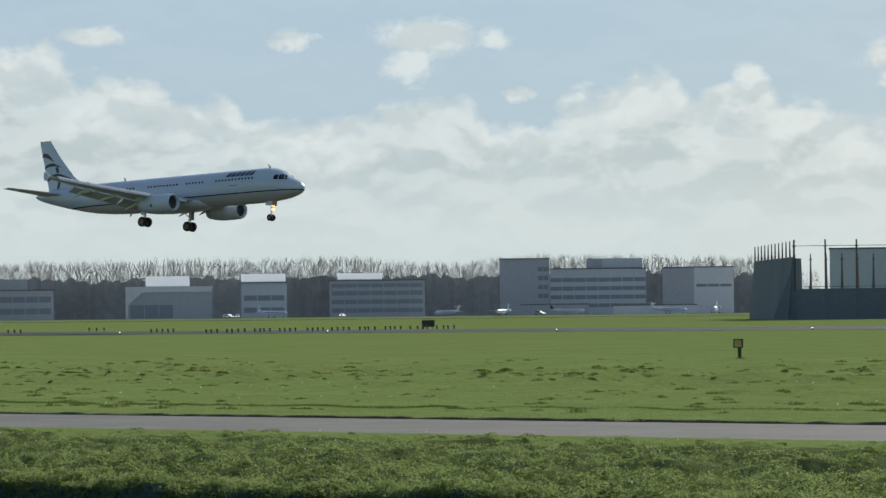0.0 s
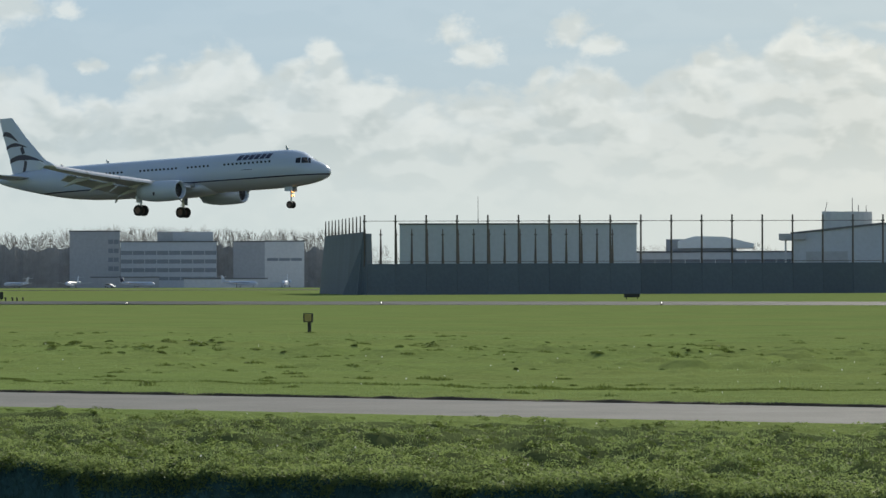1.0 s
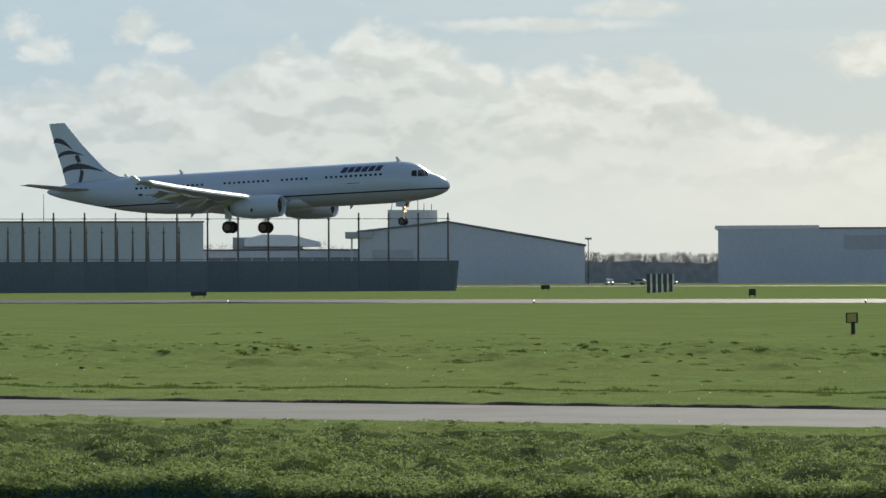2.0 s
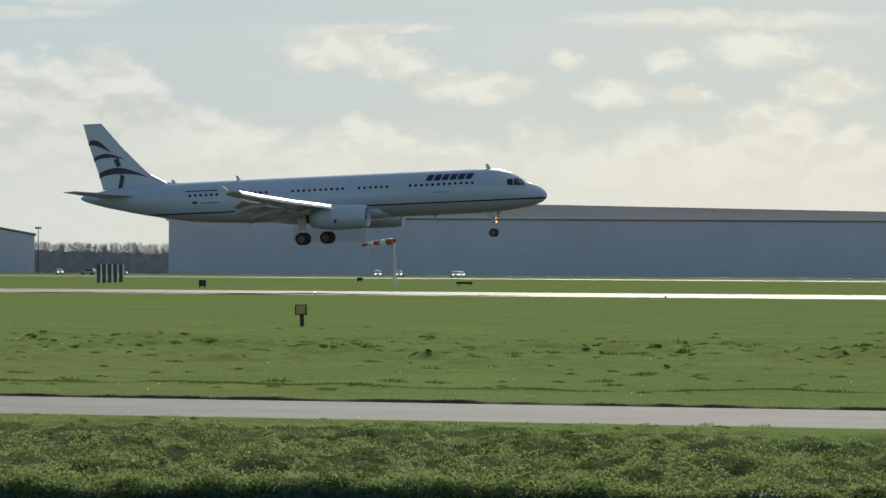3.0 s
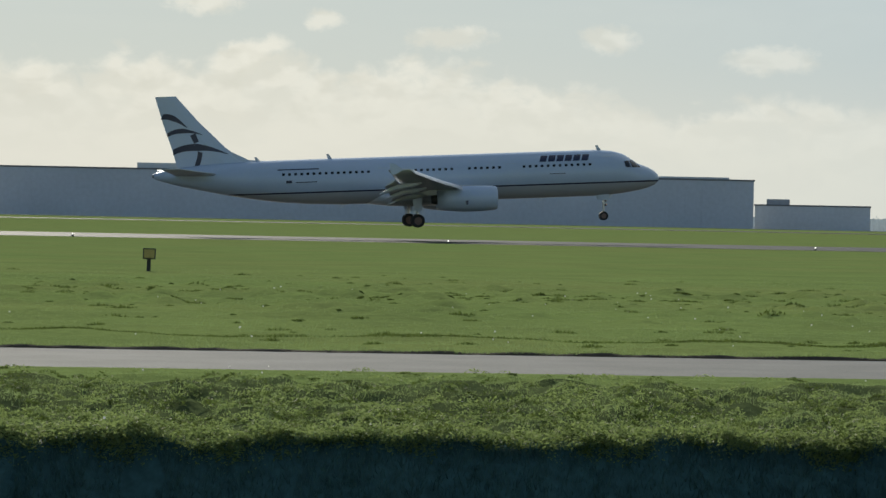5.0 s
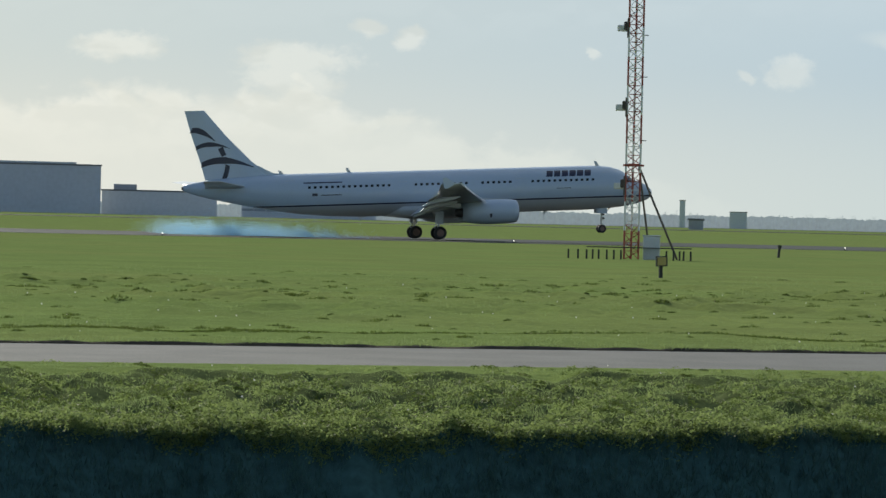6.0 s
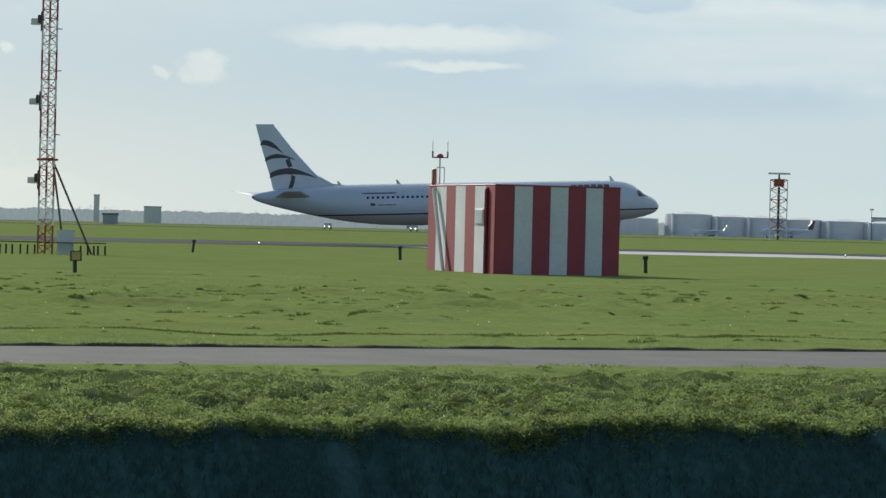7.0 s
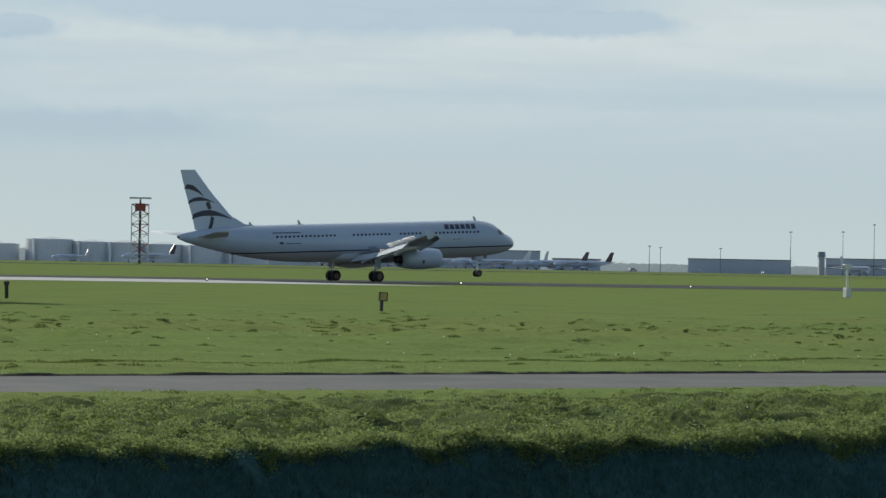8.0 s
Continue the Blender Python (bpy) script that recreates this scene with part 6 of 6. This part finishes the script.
tree_line("far_poplars", -47.0, -33.0, 1640, 0.80, 1.06, M["bark"], "row of bare winter poplars behind buildings", 21, 1.6, slim=0.75, twigs=110)
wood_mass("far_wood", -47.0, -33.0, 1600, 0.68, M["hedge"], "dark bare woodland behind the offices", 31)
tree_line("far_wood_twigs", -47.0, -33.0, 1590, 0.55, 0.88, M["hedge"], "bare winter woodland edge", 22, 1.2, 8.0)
tree_line("far_poplars", -33.0, -26.0, 1640, 0.60, 0.84, M["bark"], "bare winter trees behind hangars", 26, 0.7)
tree_line("far_wood_twigs", -22.4, -20.0, 1500, 0.46, 0.60, M["bark"], "bare winter trees between two hangars", 23, 3.2, twigs=100)
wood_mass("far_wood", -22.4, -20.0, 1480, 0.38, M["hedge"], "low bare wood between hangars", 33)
# horizon woods use the pale glowing colour in place of haze
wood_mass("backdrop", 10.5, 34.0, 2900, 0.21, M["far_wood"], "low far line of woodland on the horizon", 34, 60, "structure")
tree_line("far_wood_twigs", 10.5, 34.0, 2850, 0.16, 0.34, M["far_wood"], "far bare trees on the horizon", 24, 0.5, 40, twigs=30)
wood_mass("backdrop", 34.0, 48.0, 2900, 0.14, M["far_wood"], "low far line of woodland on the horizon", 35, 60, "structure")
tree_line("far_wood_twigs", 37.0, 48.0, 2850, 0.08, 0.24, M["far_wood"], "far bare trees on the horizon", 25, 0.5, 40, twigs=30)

# ---- grass ----


def blades(name, x, y, length, width, lean, label, seed, mat):
    """Single grass blades, each a thin leaning sliver, at the given places."""
    r = np.random.default_rng(seed)
    n = len(x)
    z = ground_height(x, y)
    a = r.random(n) * 2 * math.pi
    ux, uy = np.cos(a) * width, np.sin(a) * width
    b = r.random(n) * 2 * math.pi
    off = lean * length * (0.2 + 0.9 * r.random(n))
    p0 = np.stack([x - ux, y - uy, z - 0.015], -1)
    p1 = np.stack([x + ux, y + uy, z - 0.015], -1)
    p2 = np.stack([x + np.cos(b) * off, y + np.sin(b) * off, z + length * (1.0 - 0.25 * lean)], -1)
    v = np.stack([p0, p1, p2], 1).reshape(-1, 3)
    tagged(mesh_np(name, v, np.arange(n * 3).reshape(-1, 3), mat), label, "grass", kind="stuff")


def leaflets(name, x, y, z, size, label, seed, mat):
    """Small broad leaves lying every way, as in a low weedy sward."""
    r = np.random.default_rng(seed)
    n = len(x)
    c = np.stack([x, y, z], -1)
    u = r.normal(0, 1, (n, 3)) * np.array([1.0, 1.0, 0.6])
    u /= np.linalg.norm(u, axis=1, keepdims=True)
    v = r.normal(0, 1, (n, 3))
    v -= u * np.sum(u * v, axis=1, keepdims=True)
    v /= np.linalg.norm(v, axis=1, keepdims=True)
    s = size[:, None]
    verts = np.stack([c - u * s, c + v * s * 0.42, c + u * s, c - v * s * 0.42], 1).reshape(-1, 3)
    tagged(mesh_np(name, verts, np.arange(n * 4).reshape(-1, 4), mat), label, "grass", kind="stuff")


def spread(n, y0, y1, seed, left=1.06, right=1.0, power=1.0):
    r = np.random.default_rng(seed)
    y = y0 + (y1 - y0) * r.random(n) ** power
    x = -left * y + (left + right) * y * r.random(n)
    return x, bend(x, y)


def build_grass():
    # rough verge between ditch and road: uneven clumps
    x, y = spread(1000000, 28.5, 39.05, 51, power=1.15)
    clump = lattice(x, y, 61, 0.22) * 0.5 + lattice(x, y, 62, 0.7) * 0.5
    edge = np.interp(y, [28, 28.8, 33, 37.5, 39.0], [1.0, 1.1, 0.9, 0.5, 0.25])
    far = np.interp(y, [31.5, 36.0], [0, 1])
    keep = np.random.default_rng(8).random(len(x)) < (0.02 + 1.5 * np.clip(clump - 0.30, 0, 1)) * (1 - far) + 0.7 * far
    x, y, clump, edge = x[keep], y[keep], clump[keep], edge[keep]
    r = np.random.default_rng(9)
    length = (0.020 + 0.10 * np.clip(clump - 0.34, 0, 1) ** 1.2) * edge * (0.7 + 0.6 * r.random(len(x)))
    blades("verge_grass", x, y, length, 0.0030 + 0.0026 * r.random(len(x)), 0.95, "thick uneven green grass on the verge", 52, M["blade"])
    # low leafy cushions, close together, with dark hollows between them
    for name, n, mat, seed, label, y1 in (("turf_cushions", 11000, M["leaf"], 63, "small dense cushions of green leafy turf", 38.4), ("dark_cushions", 5000, M["tussock"], 73, "dark green weed clumps in the verge", 38.4),
                                          ("lip_tufts", 3200, M["leaf"], 83, "leafy tufts hanging over the ditch lip", 28.85)):
        r = np.random.default_rng(seed + 1)
        cx, cy = spread(n, 28.40, y1, seed, power=1.4)
        keep = r.random(n) < np.interp(cy, [28.5, 32, 35, 38.4], [1.0, 0.85, 0.35, 0.05])
        cx, cy = cx[keep], cy[keep]
        n = len(cx)
        k = np.repeat(np.arange(n), 70)
        rad = (0.035 + 0.085 * r.random(n) ** 1.4)[k]
        tall = (0.35 + 0.75 * r.random(n))[k] * rad * np.interp(cy[k], [28.5, 34, 38.4], [1.25, 1.0, 0.5])
        ang, rr = r.random(len(k)) * 2 * math.pi, np.sqrt(r.random(len(k)))
        x, y = cx[k] + np.cos(ang) * rr * rad * 1.5, cy[k] + np.sin(ang) * rr * rad
        z = ground_height(x, y) + tall * np.sqrt(1.0 - 0.92 * rr * rr) * (0.55 + 0.6 * r.random(len(k))) + 0.01
        leaflets(name, x, y, z, 0.008 + 0.012 * r.random(len(k)), label, seed + 2, mat)
    # growth on the steep wet bank, its shade put into the dark colour
    x, y = spread(300000, 27.2, 28.52, 59)
    r = np.random.default_rng(15)
    keep = lattice(x, y, 71, 0.6) > 0.1
    x, y = x[keep], y[keep]
    blades("bank_growth", x, y, 0.03 + 0.08 * r.random(len(x)), 0.005 + 0.0 * x, 0.7, "wet growth on the steep ditch bank, coloured dark as in shade", 60, M["shaded_growth"])
    # ragged turf lip on the far side of the road
    r = np.random.default_rng(12)
    n = 30000
    x = -52 + 102 * r.random(n)
    y = 45.11 + 0.4 * r.random(n) ** 2 + 0.06 * lattice(x, x * 0, 66, 0.7)
    length = (0.015 + 0.05 * lattice(x, x * 0, 67, 0.5) ** 2) * (0.6 + 0.8 * r.random(n))
    blades("turf_lip", x, y, length, 0.006 + 0.0 * x, 0.9, "ragged turf lip beside the road", 55, M["blade"])
    # mown field beyond the road
    x, y = spread(560000, 45.5, 118.0, 56, 1.08, 1.0, 1.5)
    r = np.random.default_rng(13)
    patch = lattice(x, y, 68, 0.9) * 0.5 + lattice(x, y, 69, 3.2) * 0.5
    keep = r.random(len(x)) < (0.25 + 0.9 * patch) * np.interp(y, [45, 95, 118], [1, 1, 0.15])
    x, y, patch = x[keep], y[keep], patch[keep]
    length = (0.02 + 0.05 * np.clip(patch - 0.35, 0, 1)) * (0.7 + 0.6 * r.random(len(x)))
    blades("field_grass", x, y, length, 0.006 + 0.00014 * (y - 45), 0.8, "short green grass of the mown field", 57, M["blade"])
    # low tussocks scattered over the field, mostly in one belt
    r = np.random.default_rng(14)
    n = 5200
    cy = np.where(r.random(n) < 0.66, r.normal(78, 5.5, n), 47 + 60 * r.random(n) ** 1.3)
    ridge = r.random(n) < 0.30
    cy = np.clip(np.where(ridge, 49.2 + 0.5 * r.random(n), cy), 46.5, 118)
    cx = -1.1 * cy + 2.12 * cy * r.random(n) ** np.where(r.random(n) < 0.5, 1.0, 1.5)
    grow = 0.12 + 0.50 * r.random(n) ** 2.2
    k = np.repeat(np.arange(n), 64)
    ang, rr = r.random(len(k)) * 2 * math.pi, np.sqrt(r.random(len(k)))
    x, y = cx[k] + np.cos(ang) * rr * grow[k] * np.where(ridge, 0.9, 0.5)[k], cy[k] + np.sin(ang) * rr * grow[k] * 0.38
    length = np.where(ridge, 0.10, 0.17)[k] * grow[k] ** 0.7 * (1.05 - 0.85 * rr) * (0.6 + 0.5 * r.random(len(k)))
    blades("field_tussocks", x, y, length, 0.016 + 0.012 * r.random(len(k)), 0.85, "coarse dark tussocks scattered over the field", 58, M["tussock"])
    # small pale dots in the turf
    r = np.random.default_rng(17)
    n = 450
    x, y = spread(n, 29.0, 84.0, 65, power=1.3)
    road = (y > 38.6) & (y < 45.8)
    x, y = x[~road], y[~road]
    z = ground_height(x, y) + np.interp(y, [29, 45, 84], [0.09, 0.05, 0.07])
    a = np.arange(6) * math.pi / 3
    rad = (0.006 + 0.007 * r.random(len(x)))[:, None] * np.interp(y, [29, 84], [1, 1.6])[:, None]
    v = np.stack([x[:, None] + rad * np.cos(a), y[:, None] + 0.5 * rad * np.sin(a), z[:, None] + 0.8 * rad * np.sin(a)], -1).reshape(-1, 3)
    tagged(mesh_np("daisies", v, np.arange(len(x) * 6).reshape(-1, 6), M["pale_dot"]), "tiny pale dots scattered in the turf", "flowers", kind="stuff")


build_grass()


def build_smoke():
    """Puffs of tyre smoke: each a rigid cloud of very many tiny specks, dense in the middle and thin at its edge."""
    puffs, kinds = [], []
    for v in range(4):
        r = np.random.default_rng(80 + v)
        n = 11000
        c = r.normal(0, 1, (n, 3)) * np.array([1.45, 0.8, 0.45])
        c += 0.35 * np.sin(c[:, ::-1] * 2.3 + v)
        c[:, 2] = np.abs(c[:, 2]) * 1.15
        q = r.normal(0, 1, (n, 3, 3))
        q /= np.linalg.norm(q, axis=2, keepdims=True)
        verts = (c[:, None, :] + q * (0.018 + 0.026 * r.random((n, 1, 1)))).reshape(-1, 3)
        kinds.append((verts, np.arange(n * 3).reshape(-1, 3)))
    r = random.Random(5)
    made = []
    for i in range(20):
        if i < 4:
            ob = mesh_np("smoke_puff", *kinds[i], M["smoke"])
            made.append(ob)
        else:
            ob = new("smoke_puff", made[i % 4].data)
        tagged(ob, "thin bluish-white puff of tyre smoke", "smoke", "tyre smoke")
        x = 67.0 + 20.0 * i / 19.0 + r.uniform(-0.5, 0.5)
        y = 308.0 - 3.8 + (7.6 if i % 2 else 0.0) + r.uniform(-0.5, 0.5)
        puffs.append((ob, x, y, 5.63 + (x - 66.0) / 63.0 + 0.06, r.uniform(0.7, 1.2), r.uniform(-25, 25)))
    return puffs


PUFFS = build_smoke()


def motions():
    # seconds, along the runway, height of the tyres, nose up, heading, right wing up
    flight = [(0.0, -287.5, 12.35, 1.9, -1.6, 3.5), (0.5, -256.4, 10.95, 2.0, -1.0, 2.0), (1.0, -225.0, 9.3, 2.35, -0.6, 0.7), (1.5, -193.4, 7.97, 2.25, -0.25, 0.0), (2.0, -161.9, 6.75, 2.1, 0.1, -0.6),
              (2.2, -149.2, 6.3, 2.1, 0.2, -0.9), (3.3, -79.3, 3.86, 2.85, 0.4, -1.7), (3.5, -66.5, 3.5, 3.0, 0.4, -1.7), (4.0, -34.5, 2.6, 3.0, 0.3, -1.4), (4.5, -2.6, 1.87, 2.8, 0.2, -0.9),
              (4.7, 10.2, 1.6, 2.95, 0.2, -0.7), (5.3, 47.6, 0.75, 3.2, 0.35, -0.2), (5.65, 68.1, 0.09, 3.25, 0.45, 0.0), (5.8, 77.5, 0.09, 3.2, 0.5, 0.0), (6.0, 90.1, 0.09, 3.05, 0.6, 0.0), (6.5, 121.6, 0.10, 2.65, 0.95, 0.0),
              (7.0, 153.1, 0.10, 2.4, 1.4, 0.0), (7.5, 184.4, 0.10, 2.45, 1.8, 0.0), (8.0, 215.55, 0.08, 2.35, 2.2, 0.0)]
    walk(AIRLINER, [(t, pose(x, 308.0, z, -b, -p, h)) for t, x, z, p, h, b in flight])
    for sp, x, y, z in SPOILERS:
        walk(sp, [(t, pose(x, y, z, 0, a, 0)) for t, a in ((0.0, 0), (5.55, 0), (5.8, 30), (6.1, 38), (8.0, 36))])
    # smoke: below the surface until the wheels pass, then up, back a little and spreading
    for ob, x, y, t0, rise, turn in PUFFS:
        rows = [(0.0, pose(x, y, -2.4, 0, 0, turn)), (t0 - 0.04, pose(x, y, -2.4, 0, 0, turn)), (t0 + 0.12, pose(x - 0.3, y, -0.25, 0, 2, turn + 4)),
                (t0 + 0.5, pose(x - 0.9, y, 0.05 * rise, 0, 4, turn + 10)), (t0 + 1.2, pose(x - 2.2, y, 0.9 * rise, 0, 8, turn + 20)), (8.0, pose(x - 5.0, y, 1.3 * rise, 0, 10, turn + 30))]
        walk(ob, rows)


motions()
